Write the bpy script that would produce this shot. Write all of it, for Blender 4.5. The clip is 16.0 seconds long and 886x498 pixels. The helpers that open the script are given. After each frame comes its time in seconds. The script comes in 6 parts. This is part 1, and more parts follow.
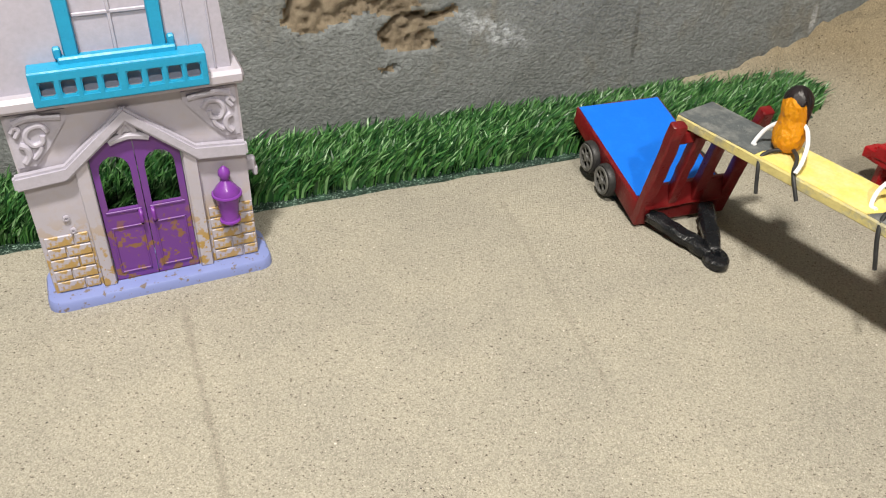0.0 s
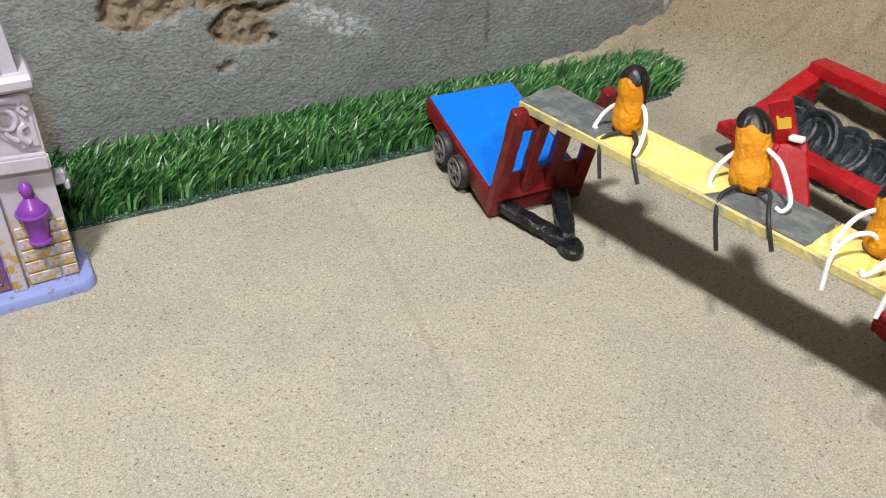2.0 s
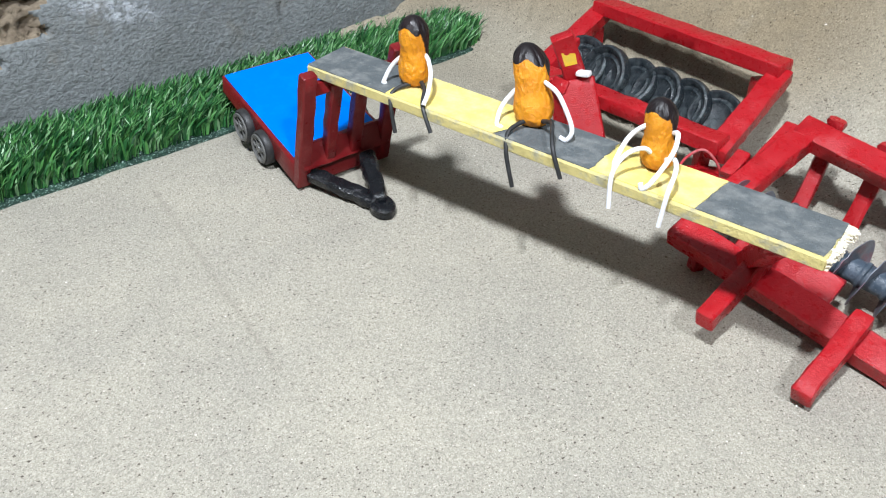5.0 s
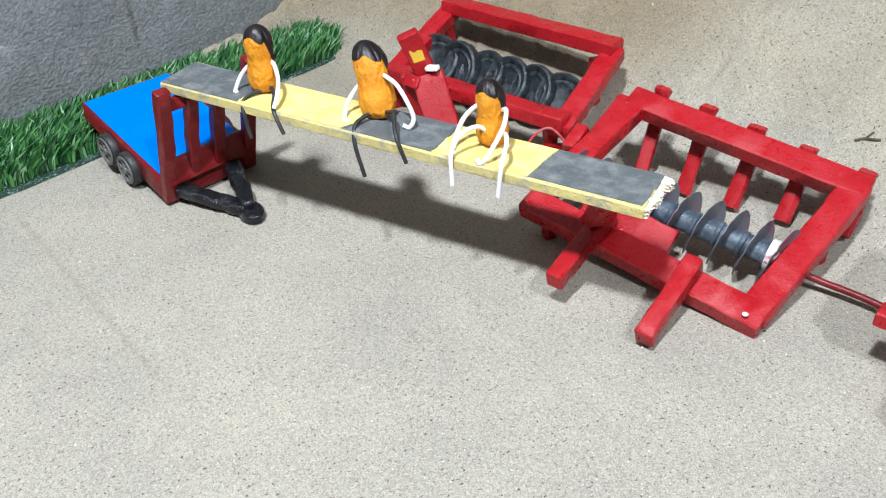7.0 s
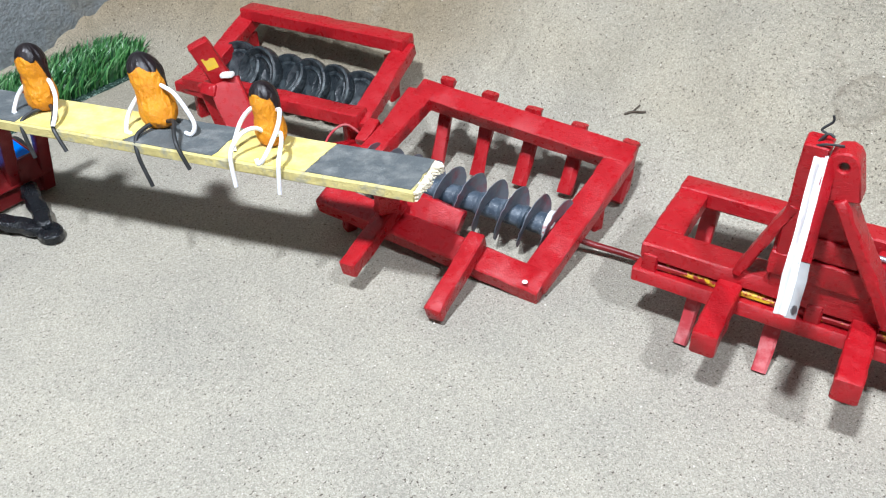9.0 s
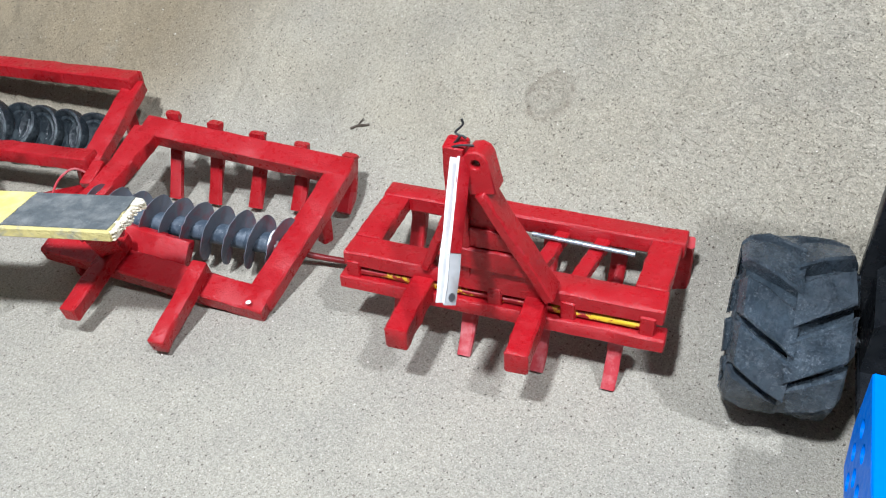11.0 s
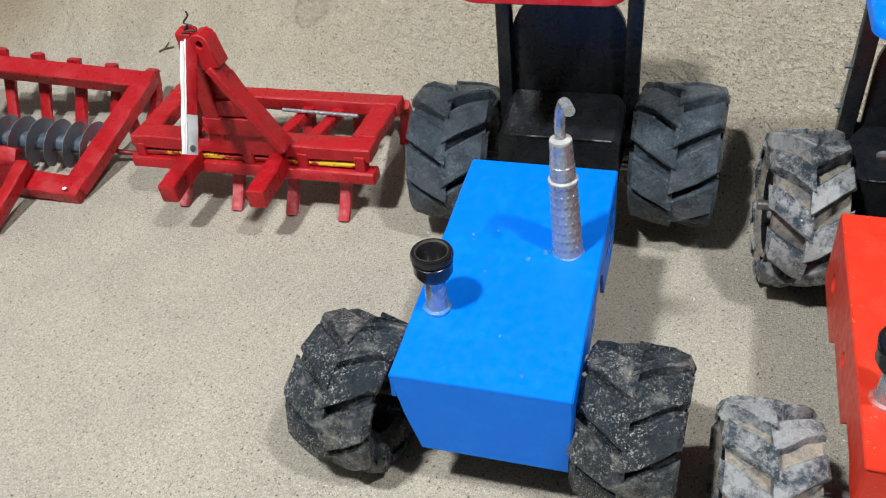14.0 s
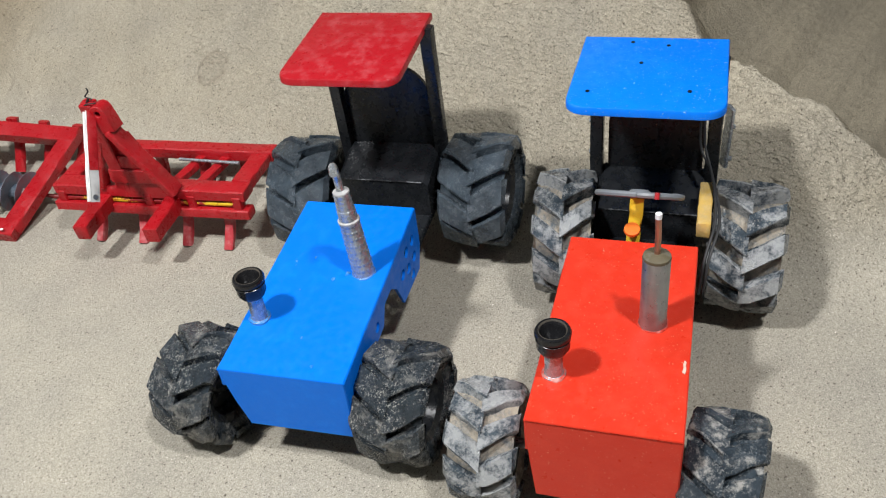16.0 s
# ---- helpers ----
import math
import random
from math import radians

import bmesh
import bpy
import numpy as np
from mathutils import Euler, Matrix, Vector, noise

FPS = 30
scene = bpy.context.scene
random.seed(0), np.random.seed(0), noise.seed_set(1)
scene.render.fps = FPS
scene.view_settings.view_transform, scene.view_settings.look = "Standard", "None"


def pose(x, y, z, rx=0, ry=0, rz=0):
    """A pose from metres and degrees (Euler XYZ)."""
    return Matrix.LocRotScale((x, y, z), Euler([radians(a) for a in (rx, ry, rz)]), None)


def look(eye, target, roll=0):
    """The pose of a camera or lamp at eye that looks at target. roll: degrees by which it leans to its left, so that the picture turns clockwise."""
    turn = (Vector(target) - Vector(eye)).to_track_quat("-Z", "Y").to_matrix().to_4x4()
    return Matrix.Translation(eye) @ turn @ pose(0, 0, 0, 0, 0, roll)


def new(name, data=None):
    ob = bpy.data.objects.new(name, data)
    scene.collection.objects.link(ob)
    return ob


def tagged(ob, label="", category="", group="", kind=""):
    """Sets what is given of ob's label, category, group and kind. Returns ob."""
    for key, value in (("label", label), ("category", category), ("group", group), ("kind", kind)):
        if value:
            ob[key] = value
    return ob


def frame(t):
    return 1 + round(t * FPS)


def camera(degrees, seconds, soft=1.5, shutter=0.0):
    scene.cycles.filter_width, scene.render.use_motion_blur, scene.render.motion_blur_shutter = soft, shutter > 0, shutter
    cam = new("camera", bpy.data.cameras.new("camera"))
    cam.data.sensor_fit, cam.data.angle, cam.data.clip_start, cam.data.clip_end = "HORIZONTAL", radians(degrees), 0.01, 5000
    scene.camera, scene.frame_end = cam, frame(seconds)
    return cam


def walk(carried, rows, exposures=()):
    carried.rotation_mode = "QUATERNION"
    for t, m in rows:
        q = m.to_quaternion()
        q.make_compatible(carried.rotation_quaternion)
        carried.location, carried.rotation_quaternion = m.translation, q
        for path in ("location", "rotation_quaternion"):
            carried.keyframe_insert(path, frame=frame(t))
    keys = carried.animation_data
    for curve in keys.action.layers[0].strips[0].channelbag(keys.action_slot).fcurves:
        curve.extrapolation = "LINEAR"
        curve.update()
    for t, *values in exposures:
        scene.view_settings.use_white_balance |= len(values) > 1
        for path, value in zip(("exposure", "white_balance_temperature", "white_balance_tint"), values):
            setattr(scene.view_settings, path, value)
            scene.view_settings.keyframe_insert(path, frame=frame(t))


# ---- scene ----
cam = camera(55.63, 16.0, 1.1)
PATH = [
    (0, (-0.0046, 0.0013, 0.3377), (-0.0060, 0.8120, -0.2477), 1.92),
    (0.5, (0.0208, 0.0129, 0.3366), (0.0475, 0.8240, -0.2476), 2.28),
    (1, (0.0334, 0.0177, 0.3343), (0.0861, 0.8269, -0.2508), 2.69),
    (1.5, (0.0466, 0.0211, 0.3329), (0.1185, 0.8273, -0.2543), 2.54),
    (2, (0.0446, 0.0277, 0.3273), (0.1381, 0.8284, -0.2644), 2.12),
    (2.5, (0.0454, 0.0393, 0.3197), (0.1626, 0.8295, -0.2818), 1.95),
    (3, (0.0579, 0.0395, 0.3198), (0.2066, 0.8226, -0.2840), 2.12),
    (3.5, (0.0618, 0.0392, 0.3200), (0.2398, 0.8127, -0.2883), 2.17),
    (4, (0.0646, 0.0365, 0.3180), (0.2647, 0.8043, -0.2907), 1.86),
    (6.5, (0.0921, -0.0207, 0.3136), (0.4090, 0.7218, -0.2764), -1.49),
    (7, (0.0958, -0.0258, 0.3158), (0.4356, 0.7088, -0.2715), -1.75),
    (7.5, (0.1106, -0.0341, 0.3191), (0.4784, 0.6917, -0.2622), -1.77),
    (8, (0.1151, -0.0437, 0.3150), (0.5086, 0.6671, -0.2680), -1.76),
    (10.5, (0.1718, -0.1242, 0.3345), (0.7325, 0.4616, -0.2507), -2.05),
    (11, (0.1858, -0.1452, 0.3350), (0.7685, 0.4211, -0.2480), -2.64),
    (11.5, (0.1972, -0.1750, 0.3316), (0.7943, 0.3712, -0.2557), -3.27),
    (12, (0.1933, -0.2068, 0.3326), (0.8016, 0.3226, -0.2587), -3.74),
    (12.5, (0.1882, -0.2322, 0.3314), (0.7982, 0.2875, -0.2667), -4.13),
    (13, (0.1764, -0.2672, 0.3375), (0.7876, 0.2471, -0.2641), -4.71),
    (13.5, (0.1582, -0.3046, 0.3295), (0.7642, 0.2089, -0.2781), -5.12),
    (14, (0.1546, -0.3449, 0.3436), (0.7567, 0.1662, -0.2698), -5.79),
    (14.5, (0.1467, -0.3838, 0.3509), (0.7484, 0.1265, -0.2636), -6.39),
    (15, (0.1431, -0.4170, 0.3631), (0.7466, 0.0904, -0.2520), -6.50),
    (15.5, (0.1364, -0.4617, 0.3901), (0.7432, 0.0449, -0.2224), -6.80),
    (16, (0.1428, -0.4976, 0.4216), (0.7553, 0.0103, -0.1840), -7.27),
]
EXPOSURES = [(0, -0.07, 7050, 10), (0.5, -0.1, 6950, 10), (2, -0.04, 6600, 10), (3.5, 0.14, 5950, 9), (7, 0.2, 5700, 9), (10.5, 0.24, 5600, 10), (11, 0.13, 5600, 10), (12, -0.1, 5650, 9), (12.5, -0.18, 6000, 10), (13.5, -0.16, 6150, 10), (14.5, -0.2, 6300, 11), (16, -0.23, 6300, 11)]
walk(cam, [(t, look(eye, target, roll)) for t, eye, target, roll in PATH], EXPOSURES)
# All lengths below are in centimetres and become metres in the meshes.
CM = 0.01
LAMP_A = (30, -84, 140)
LAMP_B = (-12, -2, 119)


def bulb(name, place, watts, colour, radius):
    data = bpy.data.lights.new(name, "POINT")
    data.energy, data.color, data.shadow_soft_size = watts, colour, radius * CM
    ob = new(name, data)
    ob.location = Vector(place) * CM
    return ob


bulb("room_bulb", LAMP_B, 86.0, (1.0, 0.985, 0.96), 5.0)
bulb("room_bulb", LAMP_A, 72.0, (1.0, 0.985, 0.96), 5.0)
world = bpy.data.worlds.new("room_air")
scene.world = world
world.use_nodes = True
world.node_tree.nodes["Background"].inputs[0].default_value = (0.9, 0.95, 1.0, 1)
world.node_tree.nodes["Background"].inputs[1].default_value = 0.05


# ---- materials ----
class Nodes:
    """A small hand for wiring one material."""

    def __init__(self, name):
        self.mat = bpy.data.materials.new(name)
        self.mat.use_nodes = True
        self.tree = self.mat.node_tree
        self.bsdf = self.tree.nodes["Principled BSDF"]
        self.coord = self.tree.nodes.new("ShaderNodeTexCoord").outputs["Object"]

    def put(self, kind, **values):
        node = self.tree.nodes.new(kind)
        for key, value in values.items():
            node.inputs[key].default_value = value
        return node

    def link(self, a, b):
        self.tree.links.new(a, b)

    def noise(self, per_cm, detail=4.0, rough=0.6, stretch=None):
        node = self.put("ShaderNodeTexNoise", Scale=per_cm * 100, Detail=detail, Roughness=rough)
        source = self.coord
        if stretch:
            mapping = self.put("ShaderNodeMapping", Scale=stretch)
            self.link(source, mapping.inputs["Vector"])
            source = mapping.outputs["Vector"]
        self.link(source, node.inputs["Vector"])
        return node.outputs["Fac"]

    def cells(self, per_cm):
        node = self.put("ShaderNodeTexVoronoi", Scale=per_cm * 100)
        self.link(self.coord, node.inputs["Vector"])
        return node

    def ramp(self, source, low, high, a=(0, 0, 0), b=(1, 1, 1)):
        node = self.put("ShaderNodeValToRGB")
        node.color_ramp.elements[0].position, node.color_ramp.elements[1].position = low, high
        node.color_ramp.elements[0].color, node.color_ramp.elements[1].color = (*a, 1), (*b, 1)
        self.link(source, node.inputs["Fac"])
        return node.outputs["Color"]

    def mix(self, fac, a, b, blend="MIX"):
        node = self.tree.nodes.new("ShaderNodeMix")
        node.data_type, node.blend_type = "RGBA", blend
        for value, slot in ((fac, 0), (a, 6), (b, 7)):
            if isinstance(value, bpy.types.NodeSocket):
                self.link(value, node.inputs[slot])
            elif slot == 0:
                node.inputs[0].default_value = value
            else:
                node.inputs[slot].default_value = (*value, 1)
        return node.outputs[2]

    def bump(self, source, depth_cm, strength=1.0, under=None):
        node = self.put("ShaderNodeBump", Strength=strength, Distance=depth_cm * CM)
        self.link(source, node.inputs["Height"])
        if under is not None:
            self.link(under, node.inputs["Normal"])
        return node.outputs["Normal"]

    def done(self, colour=None, rough=0.5, normal=None, metal=0.0, coat=0.0, spec=0.5):
        if isinstance(colour, bpy.types.NodeSocket):
            self.link(colour, self.bsdf.inputs["Base Color"])
        elif colour:
            self.bsdf.inputs["Base Color"].default_value = (*colour, 1)
        if isinstance(rough, bpy.types.NodeSocket):
            self.link(rough, self.bsdf.inputs["Roughness"])
        else:
            self.bsdf.inputs["Roughness"].default_value = rough
        if normal is not None:
            self.link(normal, self.bsdf.inputs["Normal"])
        self.bsdf.inputs["Metallic"].default_value = metal
        self.bsdf.inputs["Coat Weight"].default_value = coat
        self.bsdf.inputs["Specular IOR Level"].default_value = spec
        return self.mat


def painted(name, base, worn, wear=(0.55, 0.75), rough=0.45, grain=0.02, dust=None, dust_at=(0.6, 0.75), coat=0.0, stretch=None, deep=0.55, spec=0.4):
    """Brushed paint: base colour, patches of a second tone, brush grain, and a sprinkle of dust."""
    n = Nodes(name)
    tone = n.ramp(n.noise(0.9, 6, 0.65), *wear)
    colour = n.mix(tone, base, worn)
    dark = n.ramp(n.noise(3.5, 5, 0.7), 0.3, 0.62)
    colour = n.mix(n.mix(0.75, dark, (1, 1, 1)), tuple(c * deep for c in base), colour)
    if dust:
        speck = n.ramp(n.noise(6.0, 3, 0.8), *dust_at)
        colour = n.mix(speck, colour, dust)
    normal = n.bump(n.noise(5.0, 5, 0.7, stretch), grain, 0.8)
    normal = n.bump(n.noise(0.8, 3, 0.5), grain * 2.5, 0.5, normal)
    gloss = n.ramp(n.noise(2.0, 4, 0.6), 0.3, 0.7, (rough - 0.1,) * 3, (rough + 0.15,) * 3)
    return n.done(colour, gloss, normal, 0.0, coat, spec)


RED = painted("red_painted_wood", (0.36, 0.006, 0.011), (0.42, 0.024, 0.030), (0.52, 0.78), 0.30, 0.06, (0.60, 0.22, 0.22), (0.685, 0.73), 0.0, (1, 1, 3), 0.66)
PINK_RED = painted("worn_pinkish_red_paint", (0.42, 0.03, 0.04), (0.55, 0.2, 0.2), (0.45, 0.7), 0.6, 0.04)
DARK_RED = painted("dark_oxide_red_paint", (0.15, 0.005, 0.007), (0.22, 0.035, 0.03), (0.52, 0.78), 0.36, 0.035, (0.30, 0.15, 0.13), (0.66, 0.74))
ROOF_RED = painted("satin_red_paint", (0.36, 0.008, 0.014), (0.45, 0.07, 0.08), (0.48, 0.78), 0.33, 0.025)
BLUE = painted("bright_blue_paint", (0.001, 0.160, 0.74), (0.004, 0.195, 0.80), (0.5, 0.8), 0.42, 0.012, None, (0.6, 0.7), 0.0, None, 0.9, 0.25)
BLUE_DUSTY = painted("bright_blue_dusty_paint", (0.001, 0.160, 0.74), (0.004, 0.195, 0.80), (0.5, 0.8), 0.42, 0.012, (0.4, 0.55, 0.7), (0.65, 0.69), 0.0, None, 0.9, 0.25)
ORANGE_RED = painted("orange_red_paint", (0.59, 0.032, 0.013), (0.64, 0.05, 0.024), (0.45, 0.75), 0.36, 0.014, (0.75, 0.35, 0.22), (0.665, 0.70), 0.0, None, 0.85, 0.3)
BLACK = painted("glossy_black_paint", (0.009, 0.0105, 0.0125), (0.02, 0.022, 0.025), (0.45, 0.75), 0.27, 0.02, (0.07, 0.07, 0.068), (0.74, 0.78))
TAR = painted("thick_black_tar_paint", (0.007, 0.008, 0.010), (0.06, 0.06, 0.065), (0.62, 0.74), 0.2, 0.08, (0.22, 0.2, 0.19), (0.69, 0.74))
SLATE = painted("slate_grey_paint", (0.10, 0.113, 0.118), (0.215, 0.222, 0.215), (0.45, 0.7), 0.5, 0.09, (0.30, 0.32, 0.31), (0.64, 0.72))
YELLOW = painted("pale_yellow_paint", (0.74, 0.60, 0.16), (0.70, 0.62, 0.30), (0.4, 0.7), 0.55, 0.03)
YELLOW_EDGE = painted("faded_yellow_wood_edge", (0.60, 0.51, 0.20), (0.36, 0.34, 0.24), (0.48, 0.62), 0.65, 0.12)
BRIGHT_YELLOW = painted("bright_yellow_paint", (0.72, 0.46, 0.02), (0.60, 0.42, 0.06), (0.5, 0.7), 0.5, 0.02)
SPLINTER = painted("raw_splintered_wood", (0.74, 0.66, 0.48), (0.80, 0.75, 0.62), (0.4, 0.6), 0.75, 0.06)
RAW_WOOD = painted("yellow_raw_wood", (0.58, 0.38, 0.09), (0.50, 0.36, 0.15), (0.45, 0.65), 0.65, 0.04, None, (0.6, 0.7), 0.0, (1, 8, 8))
WHITE = painted("white_paint", (0.78, 0.78, 0.76), (0.70, 0.70, 0.68), (0.5, 0.75), 0.45, 0.02)
ORANGE = painted("orange_plastic", (0.75, 0.16, 0.015), (0.8, 0.2, 0.02), (0.5, 0.75), 0.4, 0.01)
PEANUT = painted("orange_painted_shell", (0.70, 0.28, 0.004), (0.60, 0.20, 0.004), (0.42, 0.68), 0.36, 0.14)
CAP = painted("dark_brown_enamel", (0.009, 0.006, 0.007), (0.02, 0.010, 0.011), (0.5, 0.75), 0.36, 0.03)
WIRE_WHITE = painted("white_wire_coating", (0.80, 0.81, 0.84), (0.72, 0.73, 0.76), (0.5, 0.7), 0.4, 0.004)
WIRE_BLACK = painted("black_wire_coating", (0.02, 0.021, 0.022), (0.035, 0.036, 0.037), (0.5, 0.7), 0.5, 0.004)
PLASTIC = painted("ivory_pink_plastic", (0.445, 0.425, 0.505), (0.42, 0.40, 0.475), (0.4, 0.7), 0.4, 0.006)
CYAN = painted("cyan_plastic", (0.006, 0.30, 0.52), (0.008, 0.32, 0.54), (0.5, 0.8), 0.36, 0.006)
GREY_SHEET = painted("greyish_plastic", (0.34, 0.36, 0.45), (0.29, 0.31, 0.38), (0.4, 0.7), 0.5, 0.01)


def stained(name, base, stain_or_shade, low, high, rough=0.42, top=None):
    """Plastic with ochre paint spatters."""
    n = Nodes(name)
    spots = n.ramp(n.noise(1.5, 4, 0.55), low, high)
    fine = n.ramp(n.noise(2.6, 3, 0.6), 0.63, 0.66)
    spatter = n.mix(1.0, spots, fine, "LIGHTEN")
    if top:
        split = n.put("ShaderNodeSeparateXYZ")
        n.link(n.coord, split.inputs[0])
        spatter = n.mix(1.0, spatter, n.ramp(split.outputs["Z"], top[0], top[1], (1, 1, 1), (0.06, 0.06, 0.06)), "MULTIPLY")
    colour = n.mix(spatter, base, stain_or_shade)
    grime = n.ramp(n.noise(0.35, 4, 0.6), 0.35, 0.7)
    colour = n.mix(n.mix(0.8, grime, (1, 1, 1)), tuple(c * 0.7 for c in base), colour)
    return n.done(colour, rough, n.bump(n.noise(4.0, 3, 0.6), 0.008, 0.7))


PLASTIC_STAINED = stained("ivory_plastic_with_ochre_spatter", (0.44, 0.415, 0.48), (0.42, 0.26, 0.06), 0.50, 0.55, 0.42, (0.03, 0.06))
PURPLE = stained("purple_plastic_with_ochre_spatter", (0.145, 0.040, 0.25), (0.24, 0.12, 0.04), 0.55, 0.60, 0.42, (0.04, 0.06))
PURPLE_CLEAN = painted("purple_plastic", (0.20, 0.042, 0.33), (0.18, 0.04, 0.30), (0.5, 0.7), 0.36, 0.006)
LAVENDER_STAINED = stained("lavender_plastic_with_spatter", (0.215, 0.265, 0.54), (0.18, 0.14, 0.11), 0.62, 0.66)


def sand_material():
    n = Nodes("fine_dry_sand")
    grain = n.cells(15.0)
    tint = n.ramp(grain.outputs["Color"], 0.05, 0.95, (0.29, 0.270, 0.217), (0.53, 0.495, 0.410))
    patch = n.ramp(n.noise(0.11, 5, 0.6), 0.3, 0.7, (0.86, 0.86, 0.87), (1.06, 1.05, 1.03))
    colour = n.mix(1.0, tint, patch, "MULTIPLY")
    clump = n.ramp(n.noise(4.5, 5, 0.75), 0.3, 0.7, (0.83, 0.83, 0.83), (1.13, 1.13, 1.13))
    colour = n.mix(1.0, colour, clump, "MULTIPLY")
    dark = n.ramp(n.noise(6.0, 2, 0.5, (0.75, 1, 1)), 0.635, 0.70)
    colour = n.mix(dark, colour, (0.10, 0.08, 0.06))
    light = n.ramp(n.noise(7.5, 2, 0.5, (1, 1.3, 1)), 0.675, 0.71)
    colour = n.mix(light, colour, (0.70, 0.65, 0.56))
    # Two thin straight scratches drawn in the level sand.
    for nx, ny, far, low, high, thin, deep in ((0.962, 0.273, 18.06, -52.0, -29.0, 0.0005, 0.2), (0.923, 0.385, 0.17, -44.0, -22.0, 0.0006, 0.32)):
        across = n.tree.nodes.new("ShaderNodeVectorMath")
        across.operation = "DOT_PRODUCT"
        across.inputs[1].default_value = (nx, ny, 0)
        n.link(n.coord, across.inputs[0])
        off = n.put("ShaderNodeMath")
        off.operation, off.inputs[1].default_value = "SUBTRACT", far * CM
        n.link(across.outputs["Value"], off.inputs[0])
        size = n.put("ShaderNodeMath")
        size.operation = "ABSOLUTE"
        n.link(off.outputs[0], size.inputs[0])
        line = n.ramp(size.outputs[0], 0.0002, thin, (1, 1, 1), (0, 0, 0))
        along = n.tree.nodes.new("ShaderNodeVectorMath")
        along.operation = "DOT_PRODUCT"
        along.inputs[1].default_value = (ny, -nx, 0)
        n.link(n.coord, along.inputs[0])
        inside = n.put("ShaderNodeMapRange")
        inside.inputs["From Min"].default_value, inside.inputs["From Max"].default_value = low * CM, (low + 2) * CM
        n.link(along.outputs["Value"], inside.inputs["Value"])
        ends = n.put("ShaderNodeMapRange")
        ends.inputs["From Min"].default_value, ends.inputs["From Max"].default_value = high * CM, (high - 2) * CM
        n.link(along.outputs["Value"], ends.inputs["Value"])
        mask = n.mix(1.0, n.mix(1.0, line, inside.outputs[0], "MULTIPLY"), ends.outputs[0], "MULTIPLY")
        broken = n.ramp(n.noise(1.6, 4, 0.7), 0.30, 0.50)
        mask = n.mix(1.0, mask, broken, "MULTIPLY")
        colour = n.mix(n.mix(deep, (0, 0, 0), mask), colour, (0.12, 0.10, 0.075))
    normal = n.bump(n.noise(6.0, 4, 0.75), 0.13, 1.0)
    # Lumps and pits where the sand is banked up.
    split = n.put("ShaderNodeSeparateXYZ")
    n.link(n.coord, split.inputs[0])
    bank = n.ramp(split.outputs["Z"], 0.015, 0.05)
    # Shade of a round print on the bank, painted as a dark ring.
    print_mark = n.put("ShaderNodeMapping", Location=(0.626, 0.172, 0.075), Scale=(0.021, 0.021, 0.06))
    print_mark.vector_type = "TEXTURE"
    n.link(n.coord, print_mark.inputs["Vector"])
    disc = n.tree.nodes.new("ShaderNodeTexGradient")
    disc.gradient_type = "SPHERICAL"
    n.link(print_mark.outputs["Vector"], disc.inputs["Vector"])
    stain_or_shade = n.put("ShaderNodeValToRGB")
    stops = stain_or_shade.color_ramp.elements
    stops[0].position, stops[0].color = 0.08, (0, 0, 0, 1)
    stops[1].position, stops[1].color = 0.7, (0.2, 0.2, 0.2, 1)
    stops.new(0.25).color = (0.6, 0.6, 0.6, 1)
    stops.new(0.42).color = (0.3, 0.3, 0.3, 1)
    n.link(disc.outputs["Fac"], stain_or_shade.inputs["Fac"])
    patchy = n.mix(1.0, stain_or_shade.outputs["Color"], n.ramp(n.noise(1.3, 5, 0.7), 0.35, 0.6), "MULTIPLY")
    colour = n.mix(patchy, colour, (0.15, 0.12, 0.085))
    # The crust breaks up towards the higher, nearer end of the bank.
    lean = n.tree.nodes.new("ShaderNodeVectorMath")
    lean.operation = "DOT_PRODUCT"
    lean.inputs[1].default_value = (1, -0.35, 0)
    n.link(n.coord, lean.inputs[0])
    crust = n.mix(1.0, bank, n.ramp(lean.outputs["Value"], 0.49, 0.68, (0.22, 0.22, 0.22)), "MULTIPLY")
    pits = n.ramp(n.noise(2.2, 3, 0.58, (1.35, 0.68, 1)), 0.30, 0.56)
    normal = n.bump(n.mix(1.0, pits, crust, "MULTIPLY"), 0.17, 1.0, normal)
    # Patches of the bank are tinted a little darker and browner.
    bank_tone = n.mix(1.0, bank, n.ramp(n.noise(0.13, 5, 0.65), 0.2, 0.6, (0.5, 0.5, 0.5)), "MULTIPLY")
    colour = n.mix(bank_tone, colour, n.mix(1.0, colour, (0.90, 0.87, 0.81), "MULTIPLY"))
    # Darker sand past the crest of the bank.
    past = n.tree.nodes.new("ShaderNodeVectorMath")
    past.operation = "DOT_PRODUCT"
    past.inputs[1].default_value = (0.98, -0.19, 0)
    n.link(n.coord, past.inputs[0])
    past_crest = n.ramp(n.mix(0.05, past.outputs["Value"], n.noise(0.2, 5, 0.6)), 0.795, 0.815)
    colour = n.mix(past_crest, colour, n.mix(1.0, colour, (0.78, 0.74, 0.66), "MULTIPLY"))
    normal = n.bump(n.mix(1.0, n.noise(0.55, 5, 0.6), past_crest, "MULTIPLY"), 0.3, 1.0, normal)
    # Moister brown soil at the end by the grass.
    soil = n.mix(1.0, n.ramp(split.outputs["Y"], 0.42, 0.52), n.ramp(n.noise(0.3, 6, 0.7), 0.15, 0.42), "MULTIPLY")
    colour = n.mix(n.mix(1.0, soil, bank, "MULTIPLY"), colour, n.mix(1.0, colour, (0.86, 0.80, 0.71), "MULTIPLY"))
    # The level sand behind the plank is browner too.
    behind = n.tree.nodes.new("ShaderNodeVectorMath")
